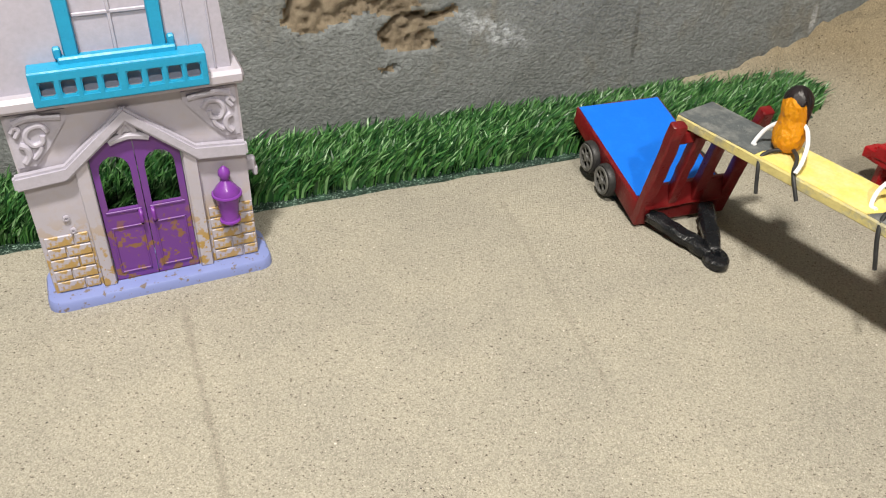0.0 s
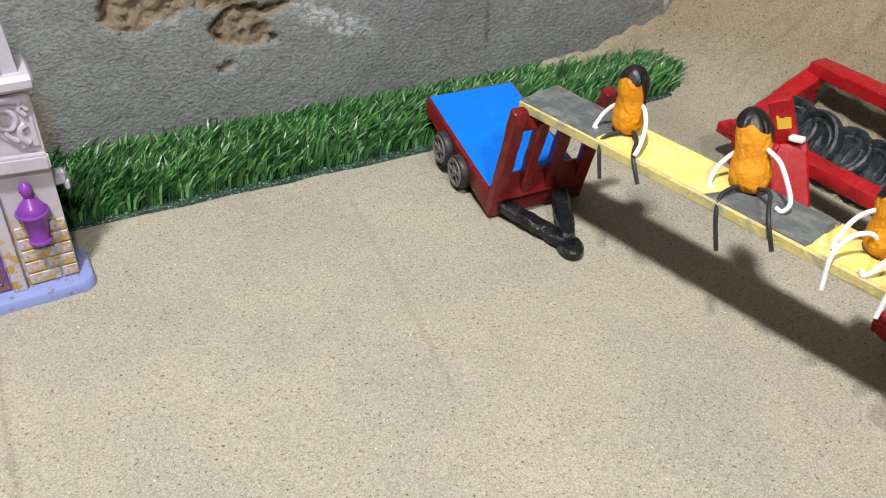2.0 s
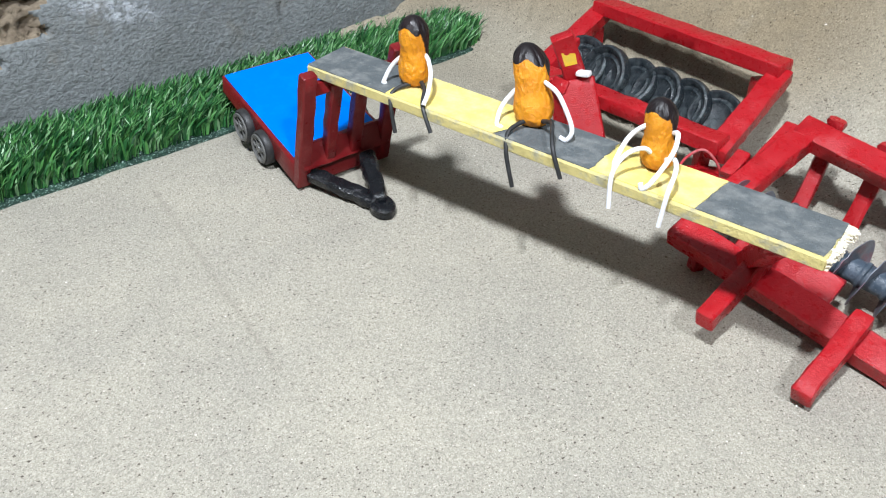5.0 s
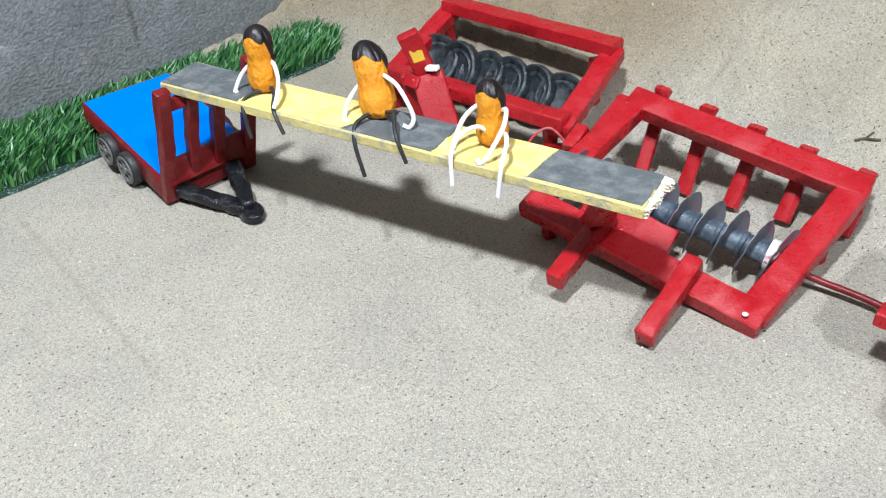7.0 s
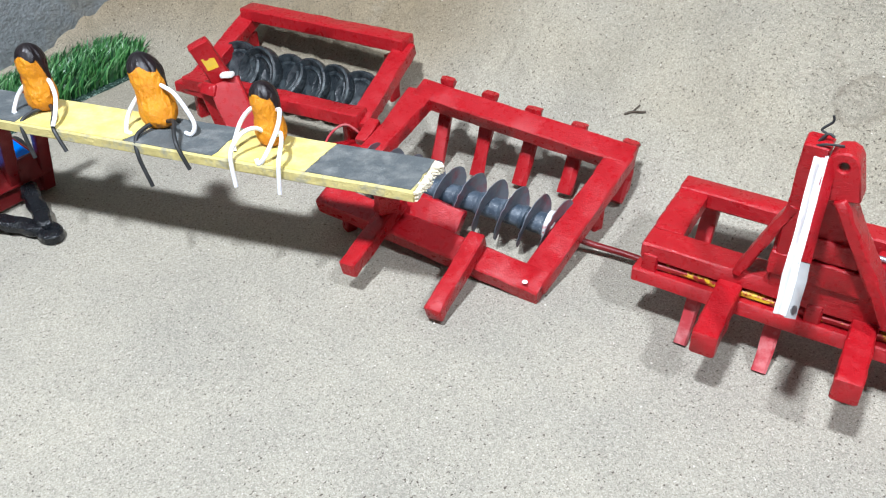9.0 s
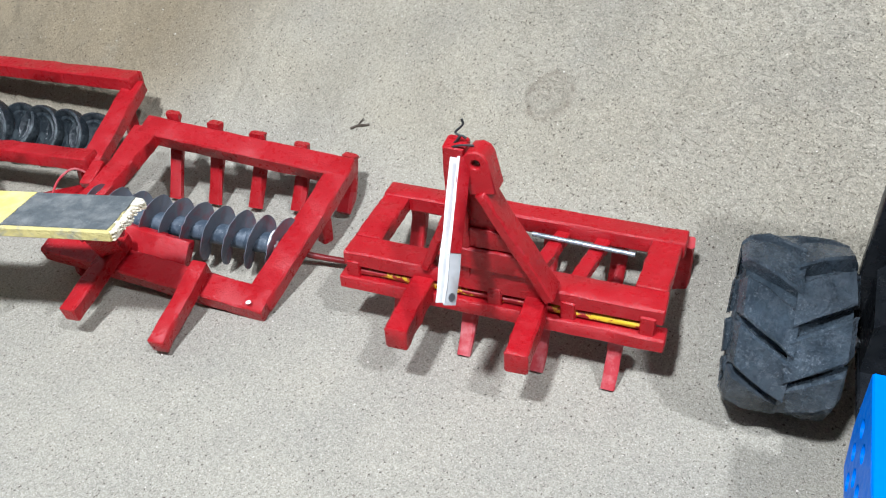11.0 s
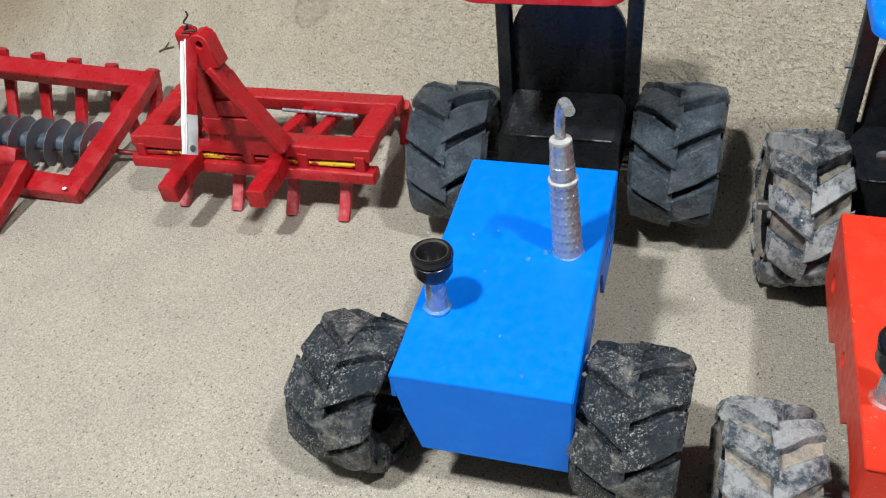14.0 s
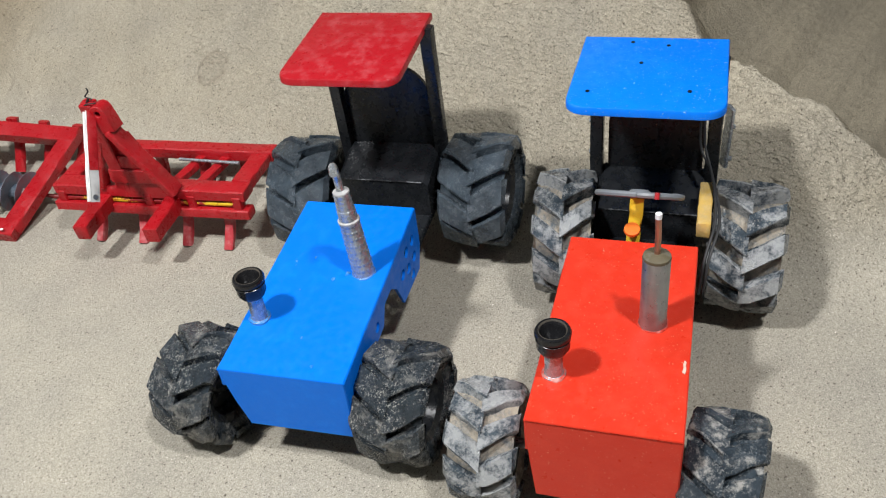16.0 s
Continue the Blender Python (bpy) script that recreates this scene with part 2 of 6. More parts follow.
    behind.operation = "DOT_PRODUCT"
    behind.inputs[1].default_value = (0.7, 0.7, 0)
    n.link(n.coord, behind.inputs[0])
    brown = n.mix(1.0, n.ramp(behind.outputs["Value"], 0.53, 0.66), n.ramp(split.outputs["Y"], 0.40, 0.50), "MULTIPLY")
    colour = n.mix(brown, colour, n.mix(1.0, colour, (0.86, 0.83, 0.78), "MULTIPLY"))
    normal = n.bump(n.noise(2.2, 5, 0.65), 0.1, 0.6, normal)
    return n.done(colour, 0.92, normal)


def rubber_material(name, dust, low, high, pale=1.0, glint=(0.3, 0.33, 0.36), specks=0.7):
    n = Nodes(name)
    colour = n.mix(n.ramp(n.noise(1.2, 5, 0.65), 0.3, 0.75), tuple(pale * c for c in (0.011, 0.0165, 0.022)), tuple(pale * c for c in (0.033, 0.045, 0.056)))
    island = n.tree.nodes.new("ShaderNodeNewGeometry").outputs["Random Per Island"]
    patch = n.mix(0.13, n.noise(1.0, 8, 0.75), island)
    powder = n.ramp(patch, low, high)
    colour = n.mix(powder, colour, dust)
    # Pale specks: painted glints on the black rubber, dust on the sandy tyres.
    speck = n.ramp(n.noise(9.0, 2, 0.6), 0.57, 0.63)
    colour = n.mix(n.mix(specks, (0, 0, 0), n.mix(1.0, speck, n.ramp(n.noise(0.8, 4, 0.6), 0.4, 0.65), "MULTIPLY")), colour, glint)
    normal = n.bump(n.noise(5.0, 6, 0.8), 0.16, 1.0)
    normal = n.bump(n.noise(1.3, 4, 0.6), 0.16, 0.8, normal)
    gloss = n.ramp(n.noise(1.6, 4, 0.6), 0.35, 0.65, (0.12,) * 3, (0.34,) * 3)
    return n.done(colour, gloss, normal)


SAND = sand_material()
# Blue-grey specks and patches put the glossy rubber's highlights into its colour.
RUBBER = rubber_material("black_rubber_scuffs_and_glints", (0.11, 0.132, 0.152), 0.46, 0.82, 1.9, (0.27, 0.31, 0.345), 0.45)
RUBBER_DUSTY = rubber_material("black_rubber_with_dried_dust", (0.24, 0.235, 0.215), 0.52, 0.72, 1.0, (0.55, 0.53, 0.47))
RUBBER_GREY = rubber_material("grey_sandy_rubber", (0.37, 0.385, 0.39), 0.43, 0.56, 2.2, (0.5, 0.48, 0.43))
RUBBER_PATCHED = rubber_material("black_rubber_with_pale_patches", (0.36, 0.355, 0.33), 0.52, 0.62, 1.6, (0.4, 0.4, 0.38))
RUBBER_CAKED = rubber_material("rubber_caked_with_sand", (0.40, 0.35, 0.275), 0.34, 0.54, 4.0, (0.5, 0.45, 0.37))
TOY_TYRE = painted("dark_grey_toy_plastic", (0.022, 0.022, 0.023), (0.045, 0.044, 0.042), (0.45, 0.7), 0.5, 0.02)
TOY_RIM = painted("grey_toy_plastic", (0.11, 0.11, 0.105), (0.2, 0.195, 0.185), (0.45, 0.7), 0.42, 0.01)


def metal_material(name, colour, rough, dented=0.03, shine=0.85):
    n = Nodes(name)
    tone = n.mix(n.ramp(n.noise(1.5, 5, 0.7), 0.3, 0.7), tuple(c * 0.75 for c in colour), colour)
    return n.done(tone, n.ramp(n.noise(3.0, 3), 0.3, 0.7, (rough - 0.08,) * 3, (rough + 0.12,) * 3), n.bump(n.noise(3.0, 3), dented, 0.6), shine)


SILVER = metal_material("silver_painted_metal", (0.43, 0.47, 0.505), 0.24, 0.05, 0.6)
GREY_METAL = metal_material("dull_grey_metal", (0.36, 0.365, 0.37), 0.33, 0.015)
DARK_METAL = painted("dark_grey_sheet_metal", (0.13, 0.142, 0.168), (0.2, 0.06, 0.075), (0.5, 0.7), 0.38, 0.015)
COPPER = metal_material("copper_wire", (0.50, 0.25, 0.17), 0.4)
STEERING = painted("light_grey_plastic", (0.18, 0.195, 0.21), (0.15, 0.162, 0.175), (0.5, 0.7), 0.4, 0.01)


def concrete_material():
    n = Nodes("rough_grey_cement_coat")
    base = n.mix(n.ramp(n.noise(0.10, 6, 0.65), 0.3, 0.7), (0.145, 0.156, 0.154), (0.222, 0.24, 0.244))
    warm = n.ramp(n.noise(0.11, 5, 0.65, (1, 1, 0.6)), 0.5, 0.72)
    base = n.mix(warm, base, (0.185, 0.16, 0.112))
    pale = n.ramp(n.noise(0.22, 6, 0.7, (0.5, 1, 1.6)), 0.60, 0.75)
    base = n.mix(n.mix(0.5, pale, (0, 0, 0)), base, (0.30, 0.32, 0.33))
    smear = n.put("ShaderNodeMapping", Location=(0.026, 0.010, 0.090), Rotation=(0, radians(24), radians(20)), Scale=(0.046, 0.03, 0.013))
    smear.vector_type = "TEXTURE"
    n.link(n.coord, smear.inputs["Vector"])
    blot = n.tree.nodes.new("ShaderNodeTexGradient")
    blot.gradient_type = "SPHERICAL"
    n.link(smear.outputs["Vector"], blot.inputs["Vector"])
    patchy = n.mix(1.0, n.ramp(blot.outputs["Fac"], 0.0, 0.6), n.ramp(n.noise(1.2, 5, 0.7), 0.4, 0.6), "MULTIPLY")
    base = n.mix(n.mix(0.9, (0, 0, 0), patchy), base, (0.46, 0.49, 0.52))
    for where, size, tone, much in (((0.1524, 0.0564, 0.067), (0.003, 0.02, 0.032), (0.05, 0.047, 0.042), 0.55), ((0.326, 0.121, 0.067), (0.004, 0.02, 0.016), (0.5, 0.52, 0.54), 0.6)):
        mark = n.put("ShaderNodeMapping", Location=where, Rotation=(0, 0, radians(20)), Scale=size)
        mark.vector_type = "TEXTURE"
        n.link(n.coord, mark.inputs["Vector"])
        streak = n.tree.nodes.new("ShaderNodeTexGradient")
        streak.gradient_type = "SPHERICAL"
        n.link(mark.outputs["Vector"], streak.inputs["Vector"])
        worn = n.mix(1.0, n.ramp(streak.outputs["Fac"], 0.0, 0.5), n.ramp(n.noise(1.5, 5, 0.7), 0.3, 0.55), "MULTIPLY")
        base = n.mix(n.mix(much, (0, 0, 0), worn), base, tone)
    fine = n.ramp(n.noise(3.2, 4, 0.6), 0.25, 0.75, (0.68, 0.68, 0.68), (1.28, 1.28, 1.28))
    base = n.mix(1.0, base, fine, "MULTIPLY")
    pits = n.ramp(n.noise(1.9, 3, 0.5), 0.70, 0.74)
    base = n.mix(pits, base, (0.10, 0.095, 0.085))
    normal = n.bump(n.noise(3.7, 4, 0.6, (0.9, 0.9, 1.15)), 0.15, 1.0)
    return n.done(base, 0.9, n.bump(n.noise(0.7, 4, 0.6), 0.25, 0.6, normal))


def mortar_material():
    n = Nodes("crumbling_sandy_mortar")
    base = n.mix(n.ramp(n.noise(1.4, 6, 0.7), 0.3, 0.7), (0.22, 0.17, 0.115), (0.42, 0.345, 0.245))
    return n.done(base, 0.95, n.bump(n.noise(3.0, 6, 0.8), 0.4, 1.0))


CONCRETE, MORTAR = concrete_material(), mortar_material()
# Nearly black, so the added enclosure bounces little light.
ENCLOSURE_DARK = painted("dark_enclosure_surface", (0.035, 0.035, 0.035), (0.025, 0.025, 0.025), (0.4, 0.7), 0.85, 0.05)


def grass_material():
    n = Nodes("green_plastic_grass")
    info = n.tree.nodes.new("ShaderNodeNewGeometry")
    shade = n.put("ShaderNodeValToRGB")
    stops = shade.color_ramp.elements
    stops[0].position, stops[0].color = 0.0, (0.007, 0.04, 0.012, 1)
    stops[1].position, stops[1].color = 1.0, (0.22, 0.38, 0.19, 1)
    stops.new(0.4).color = (0.03, 0.125, 0.034, 1)
    stops.new(0.8).color = (0.085, 0.235, 0.058, 1)
    n.link(info.outputs["Random Per Island"], shade.inputs["Fac"])
    mat = n.done(shade.outputs["Color"], 0.38)
    n.bsdf.inputs["Transmission Weight"].default_value = 0.0
    return mat


GRASS = grass_material()
MESH_MAT = painted("dark_green_backing_mesh", (0.012, 0.035, 0.024), (0.03, 0.08, 0.05), (0.5, 0.66), 0.6, 0.1, (0.3, 0.42, 0.36), (0.56, 0.62))


# ---- building tools ----
rng = random.Random(7)


def thing(name, x, y, z, rz, label, category, group="", kind=""):
    ob = new(name)
    ob.empty_display_size = 0.02
    ob.matrix_basis = pose(x * CM, y * CM, z * CM, 0, 0, rz)
    return tagged(ob, label, category, group, kind)


def mesh_of(name, bm, *mats):
    bmesh.ops.recalc_face_normals(bm, faces=bm.faces)
    for v in bm.verts:
        v.co *= CM
    data = bpy.data.meshes.new(name)
    bm.to_mesh(data)
    bm.free()
    for m in mats:
        data.materials.append(m)
    for p in data.polygons:
        p.use_smooth = True
    data.set_sharp_from_angle(angle=radians(38))
    return data


def part(name, bm, material, parent, label="", at=None):
    """Links a bmesh as one mesh under a thing or a part."""
    ob = new(name, mesh_of(name, bm, material))
    ob.parent = parent
    if at is not None:
        ob.matrix_basis = at
    if label:
        ob["label"] = label
    return ob


def same_part(name, data, parent, at):
    ob = new(name, data)
    ob.parent, ob.matrix_basis = parent, at
    return ob


def cmpose(x, y, z, rx=0, ry=0, rz=0):
    return pose(x * CM, y * CM, z * CM, rx, ry, rz)


def rings(bm, loops, close=True):
    """Skins a row of closed loops of points, capped at both ends."""
    made = [[bm.verts.new(p) for p in loop] for loop in loops]
    for a, b in zip(made, made[1:]):
        for i in range(len(a)):
            j = (i + 1) % len(a)
            bm.faces.new((a[i], a[j], b[j], b[i]))
    if close:
        bm.faces.new(made[0][::-1])
        bm.faces.new(made[-1])
    return made


def beam(bm, p, q, w, h, up=(0, 0, 1), bevel=0.09, wobble=0.035, steps=8, taper=1.0):
    """A hand-cut bar from p to q, w wide and h high, with blunt edges that are not quite straight."""
    p, q = Vector(p), Vector(q)
    t = (q - p).normalized()
    side = t.cross(Vector(up)).normalized()
    top = side.cross(t)
    b = min(bevel, w * 0.3, h * 0.3)
    loops = []
    for i in range(-1, steps + 2):
        f = min(max(i / steps, 0), 1)
        k = 1 + (taper - 1) * f
        cut = b * 0.7 if i in (-1, steps + 1) else 0
        centre = p.lerp(q, f) + (side * rng.uniform(-1, 1) + top * rng.uniform(-1, 1)) * wobble * 0.6
        if i == 0:
            centre = p + t * b * 0.7
        if i == steps:
            centre = q - t * b * 0.7
        x, y = w * k / 2 - cut, h * k / 2 - cut
        shape = ((-x + b, -y), (x - b, -y), (x, -y + b), (x, y - b), (x - b, y), (-x + b, y), (-x, y - b), (-x, -y + b))
        loops.append([centre + side * (u + rng.uniform(-1, 1) * wobble * 0.9) + top * (v + rng.uniform(-1, 1) * wobble * 0.9) for u, v in shape])
    rings(bm, loops)


def bent(bm, points, w, h, up, bevel=0.08, wobble=0.02, end=1.0):
    """A bent flat bar through the points, as one skin."""
    pts = [Vector(p) for p in points]
    loops = []
    for i, p in enumerate(pts):
        t = (pts[min(i + 1, len(pts) - 1)] - pts[max(i - 1, 0)]).normalized()
        side = t.cross(Vector(up)).normalized()
        top = side.cross(t)
        k = 1 + (end - 1) * i / (len(pts) - 1)
        x, y = w * k / 2, h * k / 2
        b = min(bevel, x * 0.5, y * 0.5)
        shape = ((-x + b, -y), (x - b, -y), (x, -y + b), (x, y - b), (x - b, y), (-x + b, y), (-x, y - b), (-x, -y + b))
        loops.append([p + side * (u + rng.uniform(-1, 1) * wobble) + top * (v + rng.uniform(-1, 1) * wobble) for u, v in shape])
    rings(bm, loops)


def block(bm, x0, x1, y0, y1, z0, z1, bevel=0.06, wobble=0.0, steps=1):
    beam(bm, (x0, (y0 + y1) / 2, (z0 + z1) / 2), (x1, (y0 + y1) / 2, (z0 + z1) / 2), abs(y1 - y0), abs(z1 - z0), (0, 0, 1), bevel, wobble, steps)


def smooth_path(points, per=6):
    """Catmull-Rom through the points."""
    pts = [Vector(p) for p in points]
    pts = [pts[0] * 2 - pts[1], *pts, pts[-1] * 2 - pts[-2]]
    out = []
    for a, b, c, d in zip(pts, pts[1:], pts[2:], pts[3:]):
        for i in range(per):
            s = i / per
            out.append(0.5 * (2 * b + (c - a) * s + (2 * a - 5 * b + 4 * c - d) * s * s + (3 * b - a - 3 * c + d) * s**3))
    return [*out, pts[-2]]


def tube(bm, points, r, sides=10, per=6, end=None, flat=1.0):
    path = smooth_path(points, per) if len(points) > 2 else [Vector(p) for p in points]
    ref = Vector((0.3, 0.2, 0.93))
    loops = []
    for i, p in enumerate(path):
        t = (path[min(i + 1, len(path) - 1)] - path[max(i - 1, 0)]).normalized()
        if abs(t.dot(ref)) > 0.97:
            ref = Vector((1, 0.1, 0))
        a = t.cross(ref).normalized()
        b = a.cross(t)
        ref = b
        k = r if end is None else r + (end - r) * i / (len(path) - 1)
        loops.append([p + (a * math.cos(u) + b * math.sin(u) * flat) * k for u in (2 * math.pi * j / sides for j in range(sides))])
    return rings(bm, loops)


def lathe(bm, profile, sides=32, m=None, loop=False):
    """Turns a profile of (radius, height) round z; m places it; loop joins its end to its start, as in a tyre."""
    m = m or Matrix()
    loops = []
    for r, z in profile:
        loops.append([m @ Vector((max(r, 1e-3) * math.cos(u), max(r, 1e-3) * math.sin(u), z)) for u in (2 * math.pi * j / sides for j in range(sides))])
    if loop:
        return rings(bm, [*loops, loops[0]], False)
    return rings(bm, loops)


def plate(bm, outer, holes, y0, y1):
    """A sheet in the x-z plane between depths y0 and y1, with an outline and openings that go through it."""
    edges = []
    for loop in (outer, *holes):
        vs = [bm.verts.new((x, y0, z)) for x, z in loop]
        edges += [bm.edges.new((vs[i], vs[(i + 1) % len(vs)])) for i in range(len(vs))]
    got = bmesh.ops.triangle_fill(bm, use_beauty=True, use_dissolve=False, edges=edges)
    faces = [g for g in got["geom"] if isinstance(g, bmesh.types.BMFace)]
    moved = bmesh.ops.extrude_face_region(bm, geom=faces)["geom"]
    bmesh.ops.translate(bm, verts=[g for g in moved if isinstance(g, bmesh.types.BMVert)], vec=(0, y1 - y0, 0))


def arch(x0, x1, z0, z1, rise, n=9):
    """An opening with an arched head."""
    c, w = (x0 + x1) / 2, (x1 - x0) / 2
    return [(x0, z0), (x1, z0)] + [(c + w * math.cos(math.pi * i / n), z1 + rise * math.sin(math.pi * i / n)) for i in range(n + 1)]


def circle(x, z, r, n=14):
    return [(x + r * math.cos(2 * math.pi * i / n), z + r * math.sin(2 * math.pi * i / n)) for i in range(n)]


def fbm(x, y, z, octaves=4):
    return noise.fractal(Vector((x, y, z)), 1.0, 2.0, octaves)


# ---- ground, walls, grass ----
FOOT_Y = [-90, -45, -38, -16, 0, 20, 35, 45, 55, 65, 78]
FOOT_X = [76, 67, 62, 59, 53, 50, 48.5, 45, 40, 35, 29]
SLOPE_Y = [-90, -38, -14, 0, 20, 90]
SLOPE = [0.75, 0.8, 0.82, 0.68, 0.62, 0.7]
RIDGE_S = [17, 22, 27, 31, 35, 39, 41, 44, 48]
RIDGE = [0, 2.3, 3.0, 3.8, 3.7, 2.3, 1.6, 0.6, 0]
CREST_Y = [-90, -43, -36, -32, -28.4, -22.5, -14, 0]
CREST_X = [75, 74.3, 74.2, 75.5, 76.7, 78.2, 86, 130]


def ground_z(x, y):
    """Level sand in front, and a bank that rises towards the far side and the wall."""
    d = x - float(np.interp(y, FOOT_Y, FOOT_X))
    top = float(np.interp(y, CREST_Y, CREST_X)) + 1.2 * fbm(y * 0.15, 3.0, 0.0)

    steep = float(np.interp(y, SLOPE_Y, SLOPE))

    def rise(s):
        return steep * (0 if s < -3 else (s + 3) ** 2 / 12 if s < 3 else s)

    z = rise(d)
    rough = min(max((d + 4) / 10, 0.0), 1.0)
    if x > top:
        over = x - top
        z = rise(top - (x - d)) - min(0.8 * over, 18.0) + 1.5 * rough * fbm(x * 0.07, y * 0.07, 2.0) * min(over / 6, 1)
    z = min(z, 42)
    z += 0.03 * fbm(x * 0.25, y * 0.25, 1.0) + rough * (0.4 * fbm(x * 0.16, y * 0.16, 5.0) + 0.12 * fbm(x * 0.8, y * 0.8, 9.0))
    crust = rough * max(min(max((x - 0.35 * y - 48) / 15, 0.1), 1.0), 0.8 * min(max((y - 40) / 10, 0.0), 1.0))
    crack = abs(noise.noise(Vector((x * 1.5 + y * 0.2, y * 1.0, 2.0))))
    z += crust * (0.36 * min(crack, 0.3) + 0.13 * noise.noise(Vector((x * 1.1, y * 0.7, 6.0))))
    pit = 0.6 * noise.noise(Vector((x * 1.1, y * 0.7, 31.0))) + 0.8 * noise.noise(Vector((x * 2.1, y * 1.4, 17.0)))
    z -= crust * 0.5 * min(max(pit - 0.05, 0.0), 0.5)
    groove = y - 41.7 - 0.25 * (x - 51)
    if abs(groove) < 1.5 and 50 < x < 62:
        z -= 0.5 * math.exp(-((groove / 0.45) ** 2)) * min(max(0.5 + 2 * fbm(x * 0.6, 4.0, 0.0), 0.1), 1.0)
    # Sand heaped along the foot of the wall, and clods of soil beside it.
    along, off = x * 0.938 + (y - 63.6) * 0.347, (63.6 - y) * 0.938 + x * 0.347
    heap = float(np.interp(along, RIDGE_S, RIDGE))
    if heap > 0 and off < 20:
        z += heap * math.exp(-((max(off, 0) / (1.3 + 5.5 * min(max((along - 33) / 6, 0.0), 1.0))) ** 2)) * (1 + 0.25 * fbm(x * 0.5, y * 0.5, 8.0))
    clods = rough * min(max((y - 44) / 8, 0.0), 1.0)
    if clods > 0:
        z += clods * (0.5 * max(noise.noise(Vector((x * 0.7, y * 0.7, 12.0))), -0.1) + 0.3 * max(noise.noise(Vector((x * 1.6, y * 1.6, 3.0))), 0.0))
    ring = math.hypot(x - 62.6, (y - 17.2))
    if ring < 2.4:
        z += 0.3 * math.exp(-(((ring - 1.4) / 0.28) ** 2)) - 0.35 * math.exp(-((ring / 0.9) ** 2))
    return z


def spaced(low, fine_low, fine_high, high, step, coarse):
    return [*np.arange(low, fine_low, coarse), *np.arange(fine_low, fine_high, step), *np.arange(fine_high, high + 0.1, coarse)]


def sheet(name, xs, ys, height, material):
    verts = [(x * CM, y * CM, height(x, y) * CM) for y in ys for x in xs]
    n = len(xs)
    faces = [(j * n + i, j * n + i + 1, (j + 1) * n + i + 1, (j + 1) * n + i) for j in range(len(ys) - 1) for i in range(n - 1)]
    data = bpy.data.meshes.new(name)
    data.from_pydata(verts, [], faces)
    data.materials.append(material)
    for p in data.polygons:
        p.use_smooth = True
    return new(name, data)


ROOM = (-130, 175, -165, 110)
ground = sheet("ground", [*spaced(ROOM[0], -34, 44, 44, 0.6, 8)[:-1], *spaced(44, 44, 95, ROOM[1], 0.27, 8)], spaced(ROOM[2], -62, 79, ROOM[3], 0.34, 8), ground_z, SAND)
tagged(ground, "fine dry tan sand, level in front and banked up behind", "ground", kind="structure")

# The cement wall runs at an angle behind the grass.
WALL_X, WALL_Y, WALL_TURN = 0.0, 63.6, 20.3
WC, WS = math.cos(radians(WALL_TURN)), math.sin(radians(WALL_TURN))


def wall_damage(s, z):
    """How deep the cement coat has broken away at s along the wall and z up."""
    edge = 0.9 * fbm(s * 0.45, z * 0.45, 2.0)
    deep = 0.0
    for cs, cz, rs, rz, depth in ((-3.9, 9.0, 2.0, 1.55, 0.42), (-9.2, 12.2, 4.4, 1.7, 0.26), (-11.8, 10.6, 1.6, 0.9, 0.24), (-4.4, 11.6, 2.6, 0.7, 0.3), (-5.9, 6.55, 0.95, 0.38, 0.22), (-7.5, 17.5, 7.0, 4.0, 0.6), (1.0, 16.0, 3.0, 2.0, 0.5)):
        g = 1 - math.hypot((s - cs) / rs, (z - cz) / rz) + edge * 0.5
        deep = max(deep, depth * min(max(g * 4.0, 0), 1))
    # Narrow, deep cracks: a slanting one, and one round the upper edge of the larger hole.
    wander = 0.35 * fbm(s * 0.9, z * 0.9, 6.0)
    if 10.8 < z < 16:
        deep = max(deep, 1.3 * math.exp(-(((s + 13.0 - 0.25 * (11.1 - z) * -1 + wander) / 0.38) ** 2)))
    ring, turn = math.hypot((s + 4.0) / 1.95, (z - 9.1) / 1.6) + wander * 0.5, math.atan2(z - 9.1, s + 4.0)
    if -2.6 > turn or turn > 0.9:
        deep = max(deep, 1.2 * math.exp(-(((ring - 0.95) / 0.13) ** 2)))
    if -2.8 < s < -0.2:
        deep = max(deep, 0.9 * math.exp(-(((z - 10.3 - 0.35 * (s + 2.0) + wander) / 0.25) ** 2)))
    return deep


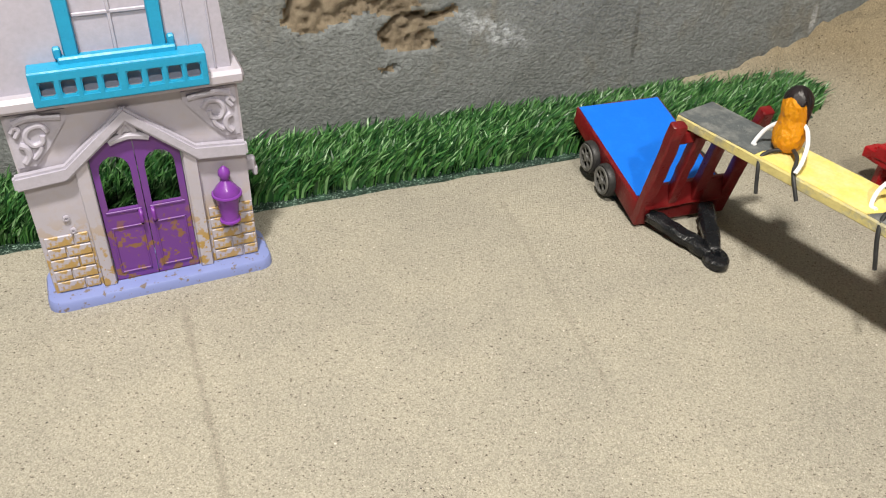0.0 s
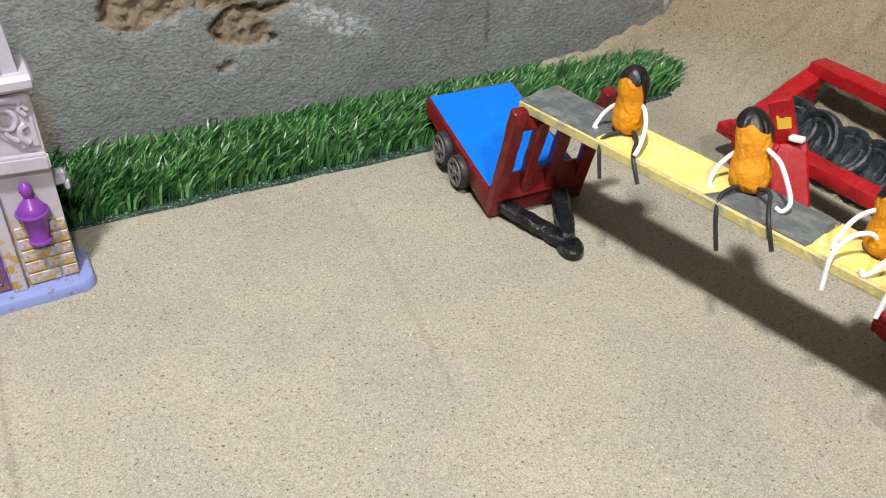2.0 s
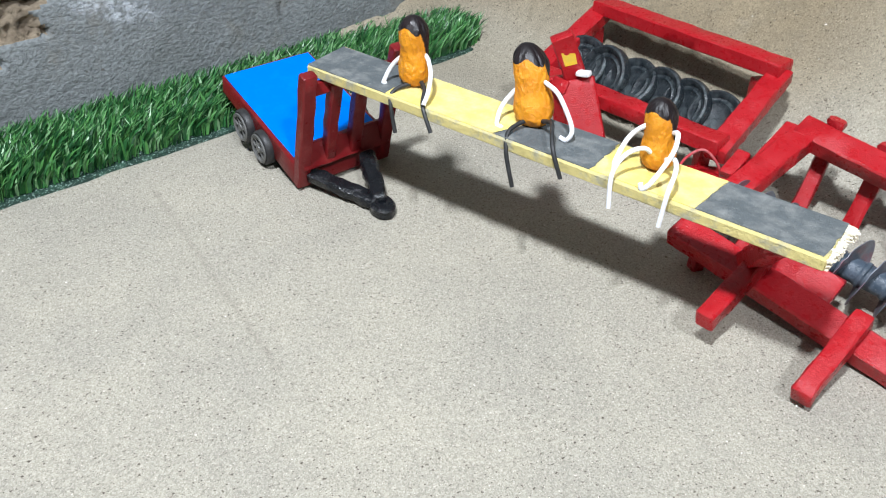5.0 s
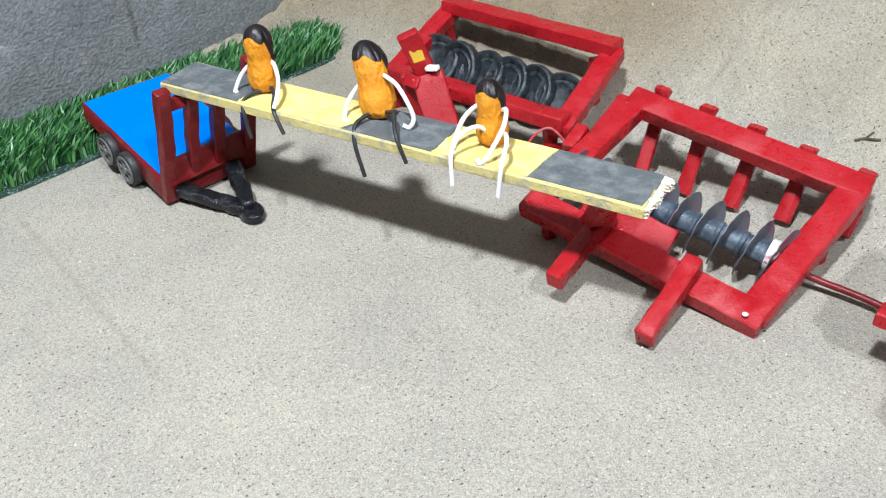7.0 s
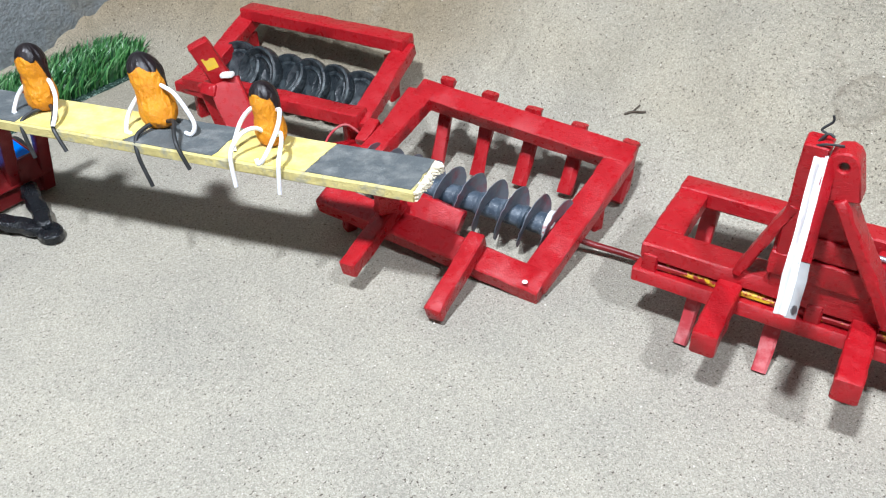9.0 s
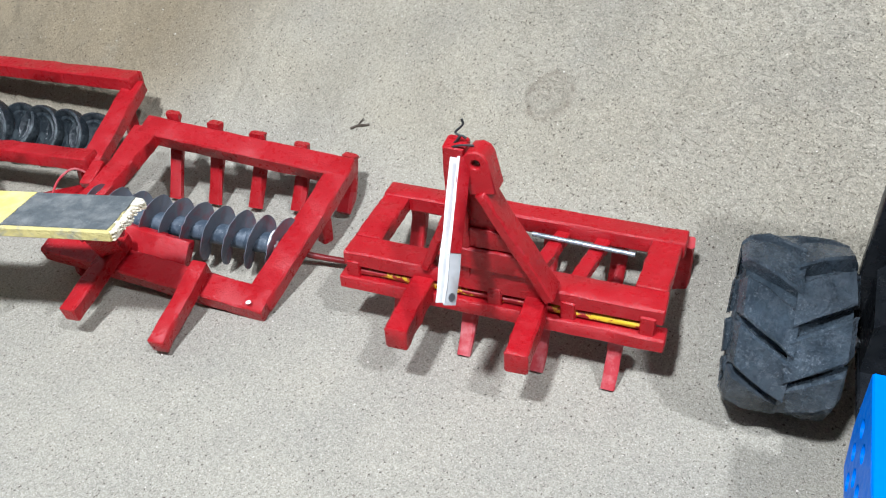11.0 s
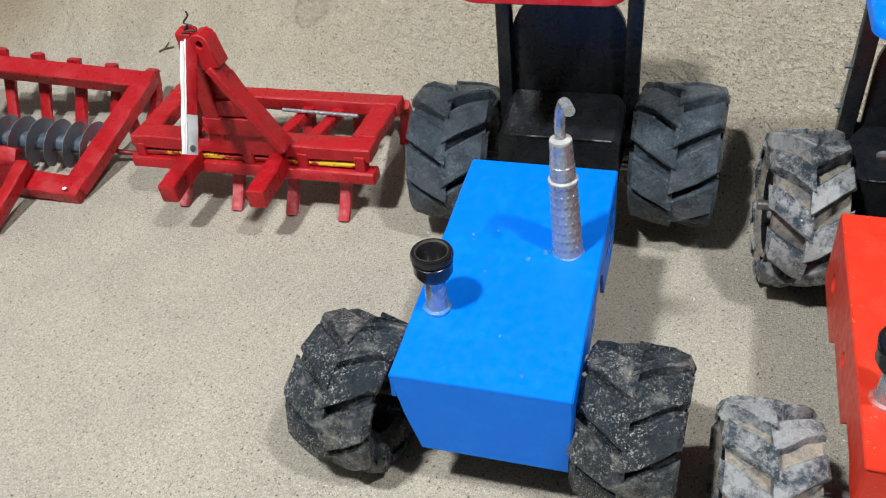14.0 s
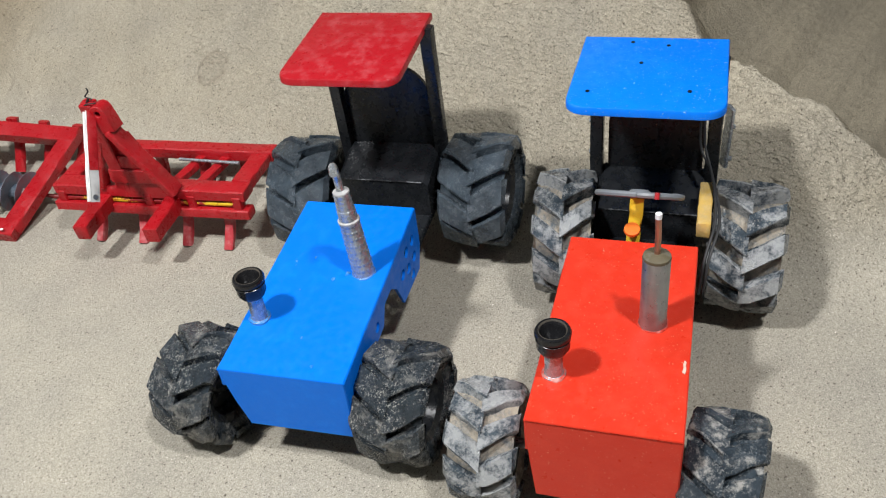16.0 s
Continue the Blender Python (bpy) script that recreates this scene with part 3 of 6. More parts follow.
def build_wall():
    us, zs = spaced(-150, -20, 42, 190, 0.27, 8), spaced(-6, 0, 22, 190, 0.27, 8)
    n, verts, depths = len(us), [], []
    for z in zs:
        for s in us:
            d = wall_damage(s, z) if -25 < s < 12 and z < 24 else 0.0
            depths.append(d)
            inner = d + ((0.5 * fbm(s * 0.9, z * 0.9, 4.0) + 0.5 * fbm(s * 2.0, z * 2.0, 4.0)) * (d > 0.15)) + 0.14 * fbm(s * 0.1, z * 0.1, 7.0) + 0.04 * fbm(s * 1.3, z * 1.3, 8.0)
            verts.append(((s * WC - inner * WS) * CM, (s * WS + inner * WC) * CM, z * CM))
    faces = [(j * n + i, j * n + i + 1, (j + 1) * n + i + 1, (j + 1) * n + i) for j in range(len(zs) - 1) for i in range(n - 1)]
    back = len(verts)
    corners = [(0, 0), (n - 1, 0), (n - 1, len(zs) - 1), (0, len(zs) - 1)]
    for i, j in corners:
        s, z = us[i], zs[j]
        verts.append(((s * WC - 12 * WS) * CM, (s * WS + 12 * WC) * CM, z * CM))
    faces.append((back + 3, back + 2, back + 1, back))
    data = bpy.data.meshes.new("wall_north")
    data.from_pydata(verts, [], faces)
    data.materials.append(CONCRETE)
    data.materials.append(MORTAR)
    for p in data.polygons:
        p.use_smooth = True
        if p.index < len(faces) - 1 and sum(depths[v] for v in p.vertices) / 4 > 0.14:
            p.material_index = 1
    ob = new("wall_north", data)
    ob.location = (WALL_X * CM, WALL_Y * CM, 0)
    return tagged(ob, "rough grey cement wall with broken patches of sandy mortar", "wall", kind="structure")


build_wall()


def plain_wall(name, x0, x1, y0, y1, z0, z1, label):
    bm = bmesh.new()
    block(bm, x0, x1, y0, y1, z0, z1, 0.2)
    ob = new(name, mesh_of(name, bm, ENCLOSURE_DARK))
    return tagged(ob, label, name.split("_")[0], kind="structure")


# Unseen walls and ceiling, added to close the scene and limit bounce light.
plain_wall("wall_south", ROOM[0], ROOM[1], ROOM[2] - 8, ROOM[2], -5, 190, "unseen plain dark wall added to close the scene")
plain_wall("wall_west", ROOM[0] - 8, ROOM[0], ROOM[2] - 8, 60, -5, 190, "unseen plain dark wall added to close the scene")
plain_wall("wall_east", ROOM[1], ROOM[1] + 8, ROOM[2] - 8, 140, -5, 190, "unseen plain dark wall added to close the scene")
plain_wall("ceiling", ROOM[0] - 8, ROOM[1] + 8, ROOM[2] - 8, 150, 190, 198, "unseen plain dark ceiling added to close the scene")


def grass_strip():
    """A strip of artificial turf along the wall: a woven backing and thousands of bent blades."""
    r = np.random.RandomState(3)
    turf = thing("artificial_grass_strip", 0, 56.6, 0, 21.3, "strip of green artificial grass laid along the wall", "artificial grass")
    low, high, deep = -52.0, 35.6, 6.6
    bm = bmesh.new()
    xs = np.arange(low, high + 0.01, 0.8)
    loops = []
    for x in xs:
        e = 0.18 * fbm(x * 0.3, 0, 0)
        loops.append([(x, e - 0.45, 0.02), (x, deep, 0.02), (x, deep, 0.3), (x, e - 0.4, 0.2)])
    rings(bm, loops)
    part("backing", bm, MESH_MAT, turf, "dark green woven backing mesh")
    count = 27000
    verts, faces = [], []
    for i in range(count):
        x, y = r.uniform(low, high), deep * r.uniform(0.0, 1.0)
        if y < 0.7 and r.rand() < 0.35:
            continue
        tall = r.uniform(1.5, 3.2) * (0.75 if y < 0.6 else 1.0)
        a = r.normal(0.35 + 1.1 * fbm(x * 0.35, y * 0.5, 3.0), 0.75)
        lean = r.uniform(0.15, 0.85) * tall * 0.8
        dx, dy = lean * math.cos(a), lean * math.sin(a) * 0.8 - 0.3
        w = r.uniform(0.06, 0.14)
        b = r.uniform(0, math.pi)
        ox, oy = w * math.cos(b), w * math.sin(b)
        k = len(verts)
        for f, g in ((0.0, 0.8), (0.4, 1.0), (0.75, 0.8)):
            px, py, pz = x + dx * f * f, y + dy * f * f, 0.25 + tall * (f - 0.18 * f * f)
            verts += [(px - ox * g, py - oy * g, pz), (px + ox * g, py + oy * g, pz)]
        verts.append((x + dx, y + dy, 0.25 + tall * 0.82))
        faces += [(k, k + 1, k + 3, k + 2), (k + 2, k + 3, k + 5, k + 4), (k + 4, k + 5, k + 6)]
    data = bpy.data.meshes.new("cut_grass")
    data.from_pydata([(x * CM, y * CM, z * CM) for x, y, z in verts], [], faces)
    data.materials.append(GRASS)
    ob = new("cut_grass", data)
    ob.parent = turf
    tagged(ob, kind="stuff")


grass_strip()


def loose_grains():
    """Coarse grains lying on the level sand and the foot of the bank."""
    r = np.random.RandomState(11)
    verts, faces = [], []
    shape = np.array([(1, 0, 0), (0, 1, 0), (-1, 0, 0), (0, -1, 0), (0, 0, 1)])
    for i in range(13000):
        x, y = r.uniform(-26, 66), r.uniform(-58, 62)
        size = 0.028 + 0.05 * r.rand() ** 3
        k, a = len(verts), r.uniform(0, math.pi)
        spin = np.array([(math.cos(a), math.sin(a), 0), (-math.sin(a), math.cos(a), 0), (0, 0, 1)])
        points = shape * size * r.uniform(0.6, 1.3, 3) @ spin + (x, y, ground_z(x, y) + 0.004)
        verts += [tuple(p * CM) for p in points]
        faces += [(k + j, k + (j + 1) % 4, k + 4) for j in range(4)]
    data = bpy.data.meshes.new("loose_grains")
    data.from_pydata(verts, [], faces)
    n = Nodes("mixed_coarse_grains")
    info = n.tree.nodes.new("ShaderNodeNewGeometry")
    shade = n.put("ShaderNodeValToRGB")
    stops = shade.color_ramp.elements
    stops[0].color, stops[1].color = (0.06, 0.05, 0.04, 1), (0.78, 0.74, 0.66, 1)
    stops.new(0.2).color = (0.16, 0.13, 0.10, 1)
    stops.new(0.4).color = (0.34, 0.30, 0.24, 1)
    stops.new(0.75).color = (0.50, 0.46, 0.38, 1)
    n.link(info.outputs["Random Per Island"], shade.inputs["Fac"])
    data.materials.append(n.done(shade.outputs["Color"], 0.6))
    tagged(new("loose_grains", data), "loose coarse grains scattered over the sand", "sand grains", kind="stuff")


loose_grains()


def twig():
    """A bit of dry twig lying on the bank."""
    bm = bmesh.new()
    x, y = 55.6, 29.6
    tube(bm, [(x + dx, y + dy, ground_z(x + dx, y + dy) + 0.1) for dx, dy in ((-0.4, 0.7), (0.0, 0.3), (0.15, -0.2), (0.4, -0.6))], 0.1, 6, 3)
    tube(bm, [(x, y + 0.3, ground_z(x, y + 0.3) + 0.1), (x + 0.5, y + 0.1, ground_z(x + 0.5, y + 0.1) + 0.25)], 0.06, 6)
    ob = new("twig", mesh_of("twig", bm, painted("dry_dark_bark", (0.06, 0.045, 0.03), (0.1, 0.08, 0.06), (0.4, 0.6), 0.8, 0.02)))
    tagged(ob, "small dark dry twig lying on the sand bank", "twig")


twig()


# ---- toy house ----
def toy_house():
    house = thing("toy_house", -24.3, 38.9, 0, 24.15, "ivory plastic toy house front with purple double doors and ochre spatters", "toy house")
    F = 0.8  # front plane of the wall, behind the base's edge
    bm = bmesh.new()
    plan = []
    for cx, cy, a0 in ((12.85, 0.55, -90), (12.85, 2.9, 0), (0.85, 2.9, 90), (0.85, 0.55, 180)):
        plan += [(cx + 0.9 * math.cos(radians(a0 + a)), cy + 0.9 * math.sin(radians(a0 + a))) for a in (0, 22, 45, 68, 90)]
    loops = []
    for z, inset in ((0.0, 0.0), (0.52, 0.02), (0.66, 0.1), (0.7, 0.25)):
        loops.append([(6.65 + (x - 6.65) * (1 - inset / 6.6), 1.9 + (y - 1.9) * (1 - inset / 1.9), z) for x, y in plan])
    rings(bm, loops)
    part("base", bm, LAVENDER_STAINED, house, "pale lavender plastic base")
    bm = bmesh.new()
    door = arch(4.1, 9.2, 0.7, 9.5, 0.95)
    plate(bm, [(0.55, 0.65), (13.0, 0.65), (12.95, 13.2), (0.4, 13.2)], [door], F, F + 0.3)
    part("front_wall", bm, PLASTIC_STAINED, house)
    for x in (0.45, 12.7):
        bm = bmesh.new()
        block(bm, x, x + 0.3, F + 0.3, 3.3, 0.65, 13.2, 0.04)
        part("side_wall", bm, PLASTIC, house)
    # Low-relief bricks beside the pilasters.
    shapes = {}
    for side, x0, x1 in ((0, 0.72, 3.15), (1, 10.25, 12.95)):
        for row in range(5):
            z = 0.78 + row * 0.82
            cut = x0 + (x1 - x0) * (0.42 if row % 2 else 0.66)
            for a, b in ((x0, cut - 0.05), (cut + 0.05, x1)):
                key = round(b - a, 2)
                if key not in shapes:
                    bm = bmesh.new()
                    block(bm, 0, b - a, -0.12, 0.02, 0, 0.72, 0.08)
                    shapes[key] = mesh_of("brick", bm, PLASTIC_STAINED)
                same_part("brick", shapes[key], house, cmpose(a, F, z))
    for x in (3.3, 9.25):
        bm = bmesh.new()
        block(bm, x, x + 0.8, F - 0.35, F + 0.02, 0.65, 9.5, 0.1)
        part("pilaster", bm, PLASTIC_STAINED, house)
    bm = bmesh.new()
    mid = [(0.1, 8.8), (2.85, 9.0), (6.5, 12.05), (10.1, 8.95), (13.05, 8.7)]
    up = [(x, z + 0.48) for x, z in mid]
    dn = [(x, z - 0.48) for x, z in mid]
    plate(bm, dn + up[::-1], [], F - 0.6, F + 0.02)
    bmesh.ops.bevel(bm, geom=[e for e in bm.edges if len(e.link_faces) == 2 and e.calc_face_angle() > 1.2], offset=0.14, segments=2, affect="EDGES")
    part("pediment", bm, PLASTIC, house, "raised ivory gable moulding over the doors")
    # Corner scrollwork.
    for flip in (0, 1):
        fx = (lambda x: 13.35 - x) if flip else (lambda x: x)
        bm = bmesh.new()
        plate(bm, [(fx(x), z) for x, z in ((0.55, 9.6), (1.5, 9.6), (2.4, 10.6), (3.6, 12.2), (3.6, 12.75), (0.55, 12.75))], [], F - 0.12, F + 0.02)
        for pts, r in (
            ([(0.9, 12.3), (1.6, 12.5), (2.6, 12.45), (3.3, 12.35)], 0.2),
            ([(1.0, 9.9), (1.3, 10.3), (1.25, 10.8), (0.95, 11.0)], 0.2),
            ([(2.5, 11.6), (2.2, 12.0), (1.6, 11.9), (1.35, 11.4), (1.6, 10.9), (2.1, 11.0), (2.2, 11.4)], 0.17),
            ([(0.85, 11.5), (1.1, 11.9), (0.9, 12.1), (0.7, 11.8)], 0.15),
            ([(1.5, 10.1), (1.9, 10.5), (2.0, 10.8)], 0.16),
        ):
            tube(bm, [(fx(x), F - 0.16, z) for x, z in pts], r, 8, 5)
        part("scroll_ornament", bm, PLASTIC, house)
    bm = bmesh.new()
    for pts, r in (([(5.4, 10.35), (5.9, 10.5), (6.5, 10.6), (7.1, 10.5), (7.6, 10.35)], 0.17), ([(6.1, 10.8), (6.3, 11.3), (6.5, 11.45), (6.7, 11.3), (6.9, 10.8)], 0.15), ([(6.35, 10.9), (6.5, 11.1), (6.65, 10.9)], 0.12)):
        tube(bm, [(x, F - 0.1, z) for x, z in pts], r * 1.5, 8, 5)
    part("crest_ornament", bm, PLASTIC, house)
    # Double doors with open arched lights.
    for name_x, hinge in ((4.15, 0), (6.68, 1)):
        x0, x1 = name_x, name_x + 2.48
        bm = bmesh.new()
        n = 6
        top = []
        for i in range(n + 1):
            x = x1 - (x1 - x0) * i / n
            top.append((x, 9.45 + 0.88 * math.sqrt(max(0.0, 1 - ((x - 6.65) / 2.6) ** 2))))
        light = arch(x0 + 0.38, x1 - 0.38, 5.75, 8.4, 0.95)
        plate(bm, [(x0, 0.7), (x1, 0.7), *top], [light], F + 0.05, F + 0.3)
        leaf = part("door", bm, PURPLE, house, "purple plastic door leaf with an open arched light")
        bm = bmesh.new()
        for a, b, c, d in ((x0 + 0.3, x1 - 0.3, 1.2, 1.32), (x0 + 0.3, x1 - 0.3, 4.45, 4.57), (x0 + 0.3, x0 + 0.42, 1.2, 4.57), (x1 - 0.42, x1 - 0.3, 1.2, 4.57), (x0 + 0.2, x1 - 0.2, 5.55, 5.7)):
            block(bm, a, b, F - 0.03, F + 0.08, c, d, 0.03)
        part("panel_moulding", bm, PURPLE, leaf)
        bm = bmesh.new()
        hx = x1 - 0.33 if not hinge else x0 + 0.33
        tube(bm, [(hx, F + 0.05, 5.55), (hx, F - 0.22, 5.4), (hx, F - 0.26, 5.1), (hx, F - 0.22, 4.85), (hx, F + 0.05, 4.7)], 0.12, 8, 4)
        part("handle", bm, PURPLE_CLEAN, leaf)
    # Wall lantern.
    bm = bmesh.new()
    lathe(bm, [(0.05, 3.4), (0.34, 3.65), (0.42, 3.85), (0.56, 4.0), (0.5, 4.15), (0.62, 4.9), (0.72, 5.7), (0.8, 5.8), (0.82, 6.0), (0.6, 6.35), (0.33, 6.65), (0.2, 6.8), (0.26, 6.95), (0.38, 7.25), (0.33, 7.5), (0.1, 7.75), (0.0, 7.8)], 24, Matrix.Translation((11.45, F - 0.45, 0)))
    lantern = part("lantern", bm, PURPLE_CLEAN, house, "glossy purple plastic wall lantern")
    bm = bmesh.new()
    for z, r in ((3.95, 0.56), (5.85, 0.84)):
        tube(bm, [(11.45 + r * math.cos(a), F - 0.45 + r * math.sin(a), z) for a in (0.4 * k for k in range(17))], 0.1, 6, 2)
    part("lantern_ring", bm, PURPLE_CLEAN, lantern)
    bm = bmesh.new()
    block(bm, -0.1, 13.35, F - 0.75, 3.4, 13.0, 13.85, 0.22)
    part("storey_ledge", bm, PLASTIC_STAINED, house, "ivory ledge between the storeys")
    # Upper storey with a window and a balcony rail.
    bm = bmesh.new()
    plate(bm, [(0.6, 13.8), (12.75, 13.8), (12.3, 21.5), (1.0, 21.5)], [[(5.0, 15.6), (8.7, 15.6), (8.7, 20.8), (5.0, 20.8)]], F, F + 0.3)
    part("upper_wall", bm, PLASTIC, house)
    for x in (0.65, 12.2):
        bm = bmesh.new()
        block(bm, x, x + 0.3, F + 0.3, 3.2, 13.8, 21.5, 0.04)
        part("side_wall", bm, PLASTIC, house)
    for x in (10.6, 11.9):
        bm = bmesh.new()
        beam(bm, (x, F - 0.06, 13.9), (x - 0.15, F - 0.06, 21.4), 0.12, 0.16, (0, -1, 0), 0.04, 0)
        part("wall_rib", bm, PLASTIC, house)
    bm = bmesh.new()
    plate(bm, [(4.95, 15.55), (8.75, 15.55), (8.75, 20.85), (4.95, 20.85)], [], F + 0.18, F + 0.3)
    pane = part("window_panel", bm, PLASTIC, house, "blank pinkish window panel with a cross bar")
    bm = bmesh.new()
    block(bm, 6.75, 6.95, F + 0.06, F + 0.2, 15.6, 20.8, 0.04)
    block(bm, 5.0, 8.7, F + 0.06, F + 0.2, 17.6, 17.8, 0.04)
    part("glazing_bar", bm, PLASTIC, pane)
    for x in (4.25, 8.7):
        bm = bmesh.new()
        block(bm, x, x + 0.75, F - 0.35, F + 0.02, 15.4, 21.0, 0.1)
        part("window_jamb", bm, CYAN, house, "cyan plastic window jamb")
    bm = bmesh.new()
    block(bm, 3.9, 9.9, F - 0.6, F + 0.02, 15.25, 15.75, 0.1)
    block(bm, 3.75, 4.15, F - 0.4, F, 15.6, 16.25, 0.1)
    block(bm, 9.5, 9.9, F - 0.4, F, 15.6, 16.25, 0.1)
    part("window_sill", bm, CYAN, house, "cyan plastic window sill")
    bm = bmesh.new()
    gaps = [[(a, 14.0), (a + 0.72, 14.0), (a + 0.72, 14.85), (a, 14.85)] for a in (2.75, 3.8, 4.85, 5.9, 7.1, 8.15, 9.2, 10.2)]
    plate(bm, [(2.3, 13.5), (11.3, 13.5), (11.3, 15.4), (2.3, 15.4)], gaps, -0.55, -0.2)
    bmesh.ops.bevel(bm, geom=[e for e in bm.edges if len(e.link_faces) == 2 and e.calc_face_angle() > 1.2], offset=0.07, segments=2, affect="EDGES")
    block(bm, 2.3, 11.3, -0.5, F, 15.2, 15.42, 0.06)
    block(bm, 2.3, 11.3, -0.5, F, 13.48, 13.7, 0.06)
    block(bm, 2.3, 2.6, -0.4, F, 13.6, 15.3, 0.06)
    block(bm, 11.0, 11.3, -0.4, F, 13.6, 15.3, 0.06)
    rail = part("balcony", bm, CYAN, house, "cyan plastic balcony rail with square openings")
    bm = bmesh.new()
    block(bm, 2.6, 11.0, 0.25, 0.4, 13.7, 15.2, 0.03)
    part("balcony_back", bm, GREY_SHEET, rail)
    bm = bmesh.new()
    block(bm, 12.9, 13.75, 2.2, 2.75, 6.0, 7.0, 0.2)
    block(bm, 13.5, 13.85, 2.2, 2.75, 5.6, 6.3, 0.12)
    part("side_clip", bm, PLASTIC, house)
    for x, z in ((2.2, 5.9), (2.4, 5.0)):
        bm = bmesh.new()
        lathe(bm, [(0.02, 0), (0.2, 0), (0.2, 0.12), (0.1, 0.14), (0.08, 0.04), (0.0, 0.04)], 12, Matrix.Translation((x, F - 0.02, z)) @ pose(0, 0, 0, 90))
        part("screw_boss", bm, PLASTIC, house)


toy_house()


# ---- trailer, plank and peanut dolls ----
def trailer():
    """A small flat trailer that leans on its hitch, with a slatted headboard."""
    cart = thing("toy_trailer", 13.0, 50.8, 0, 19.3, "toy flatbed trailer with a blue deck and dark red frame", "trailer")
    long, wide = 10.2, 7.3
    WHEELS = ((3.9, 1.5), (6.6, 2.0))
    z0, z1 = 2.3, 4.45
    bm = bmesh.new()
    lift = (0, 0, 1)
    beam(bm, (wide / 2, 0.2, z0 - 0.15), (wide / 2, long, z1 - 0.15), wide - 0.3, 0.35, lift, 0.05, 0.0, 2)
    part("deck", bm, BLUE, cart, "flat bright blue deck")
    for x in (0.12, wide - 0.12):
        bm = bmesh.new()
        beam(bm, (x, -0.1, z0 - 1.05), (x, long + 0.1, z1 - 0.75), 0.5, 1.9, lift, 0.12, 0.03, 5, 0.72)
        part("side_board", bm, DARK_RED, cart)
    bm = bmesh.new()
    beam(bm, (0, long, z1 - 0.7), (wide, long, z1 - 0.7), 0.4, 1.3, lift, 0.1)
    part("tail_board", bm, DARK_RED, cart)
    bm = bmesh.new()
    beam(bm, (0, 0.0, 1.15), (wide, 0.0, 1.15), 0.6, 1.9, (0, 0.25, 1), 0.1)
    part("front_board", bm, DARK_RED, cart)

    def lean(z):
        return -0.28 * z

    for i, (x, w, top) in enumerate(((0.35, 0.95, 9.35), (2.3, 0.8, 8.3), (4.3, 0.9, 8.3), (6.8, 0.95, 9.6))):
        bm = bmesh.new()
        foot = 0.3 if i in (0, 3) else 1.8
        beam(bm, (x, lean(foot) - 0.1, foot), (x, lean(top) - 0.1, top), w, 0.75, (0, -1, 0), 0.1, 0.04)
        part("headboard_post", bm, DARK_RED, cart)
    for z, h in ((8.05, 0.8), (2.55, 1.75)):
        bm = bmesh.new()
        beam(bm, (0.2, lean(z) + 0.05, z), (7.0, lean(z) + 0.05, z), 0.55, h, (0, 0.25, 1), 0.08, 0.04)
        part("headboard_rail", bm, DARK_RED, cart)
    bm = bmesh.new()
    tip = (3.15, -5.6, 0.5)
    beam(bm, (0.9, -0.5, 1.05), tip, 1.15, 0.8, lift, 0.2, 0.08, 12)
    beam(bm, (4.9, -1.4, 1.7), tip, 1.15, 0.85, lift, 0.2, 0.08, 12)
    lathe(bm, [(0.0, 0.02), (0.85, 0.02), (1.0, 0.15), (1.0, 0.6), (0.85, 0.75), (0.3, 0.78), (0.22, 0.6), (0.0, 0.58)], 20, Matrix.Translation((3.2, -5.85, 0)) @ pose(0, 0, 0, 0, 0, -12) @ Matrix.Diagonal((0.84, 1.2, 1, 1)))
    part("hitch", bm, TAR, cart, "tarry black v-shaped hitch")
    tyre = bmesh.new()
    profile = [(0.95, -0.4), (1.14, -0.4), (1.24, -0.28), (1.26, 0), (1.24, 0.28), (1.14, 0.4), (0.95, 0.4)]
    lathe(tyre, [*profile, (0.95, 0.2), (0.95, -0.2)], 28, None, True)
    tyre = mesh_of("wheel", tyre, TOY_TYRE)
    rim = bmesh.new()
    holes = [circle(0.6 * math.cos(a), 0.6 * math.sin(a), 0.27, 10) for a in (2 * math.pi * k / 6 for k in range(6))]
    plate(rim, circle(0, 0, 1.0, 28), holes, -0.06, 0.06)
    lathe(rim, [(0, -0.14), (0.26, -0.14), (0.3, -0.05), (0.3, 0.05), (0.26, 0.14), (0, 0.14)], 14, pose(0, 0, 0, 90))
    for r in (0.9, 1.0):
        tube(rim, [(r * math.cos(a), -0.07, r * math.sin(a)) for a in (0.3 * k for k in range(22))], 0.07, 6, 1)
    rim = mesh_of("rim", rim, TOY_RIM)
    for side, x in ((-1, -0.2), (1, wide + 0.2)):
        for y, z in WHEELS:
            wheel = same_part("wheel", tyre, cart, cmpose(x, y, z, 0, 90, 0))
            same_part("rim", rim, wheel, cmpose(0, 0, -0.4 if side < 0 else 0.4, 90, 0, 0) @ pose(0, 0, 0, 0, 0, 0))
    for y, z in WHEELS:
        bm = bmesh.new()
        tube(bm, [(-0.5, y, z), (wide + 0.5, y, z)], 0.2)
        part("axle", bm, TOY_TYRE, cart)


trailer()

PLANK = (14.5, 50.0, -53.5)


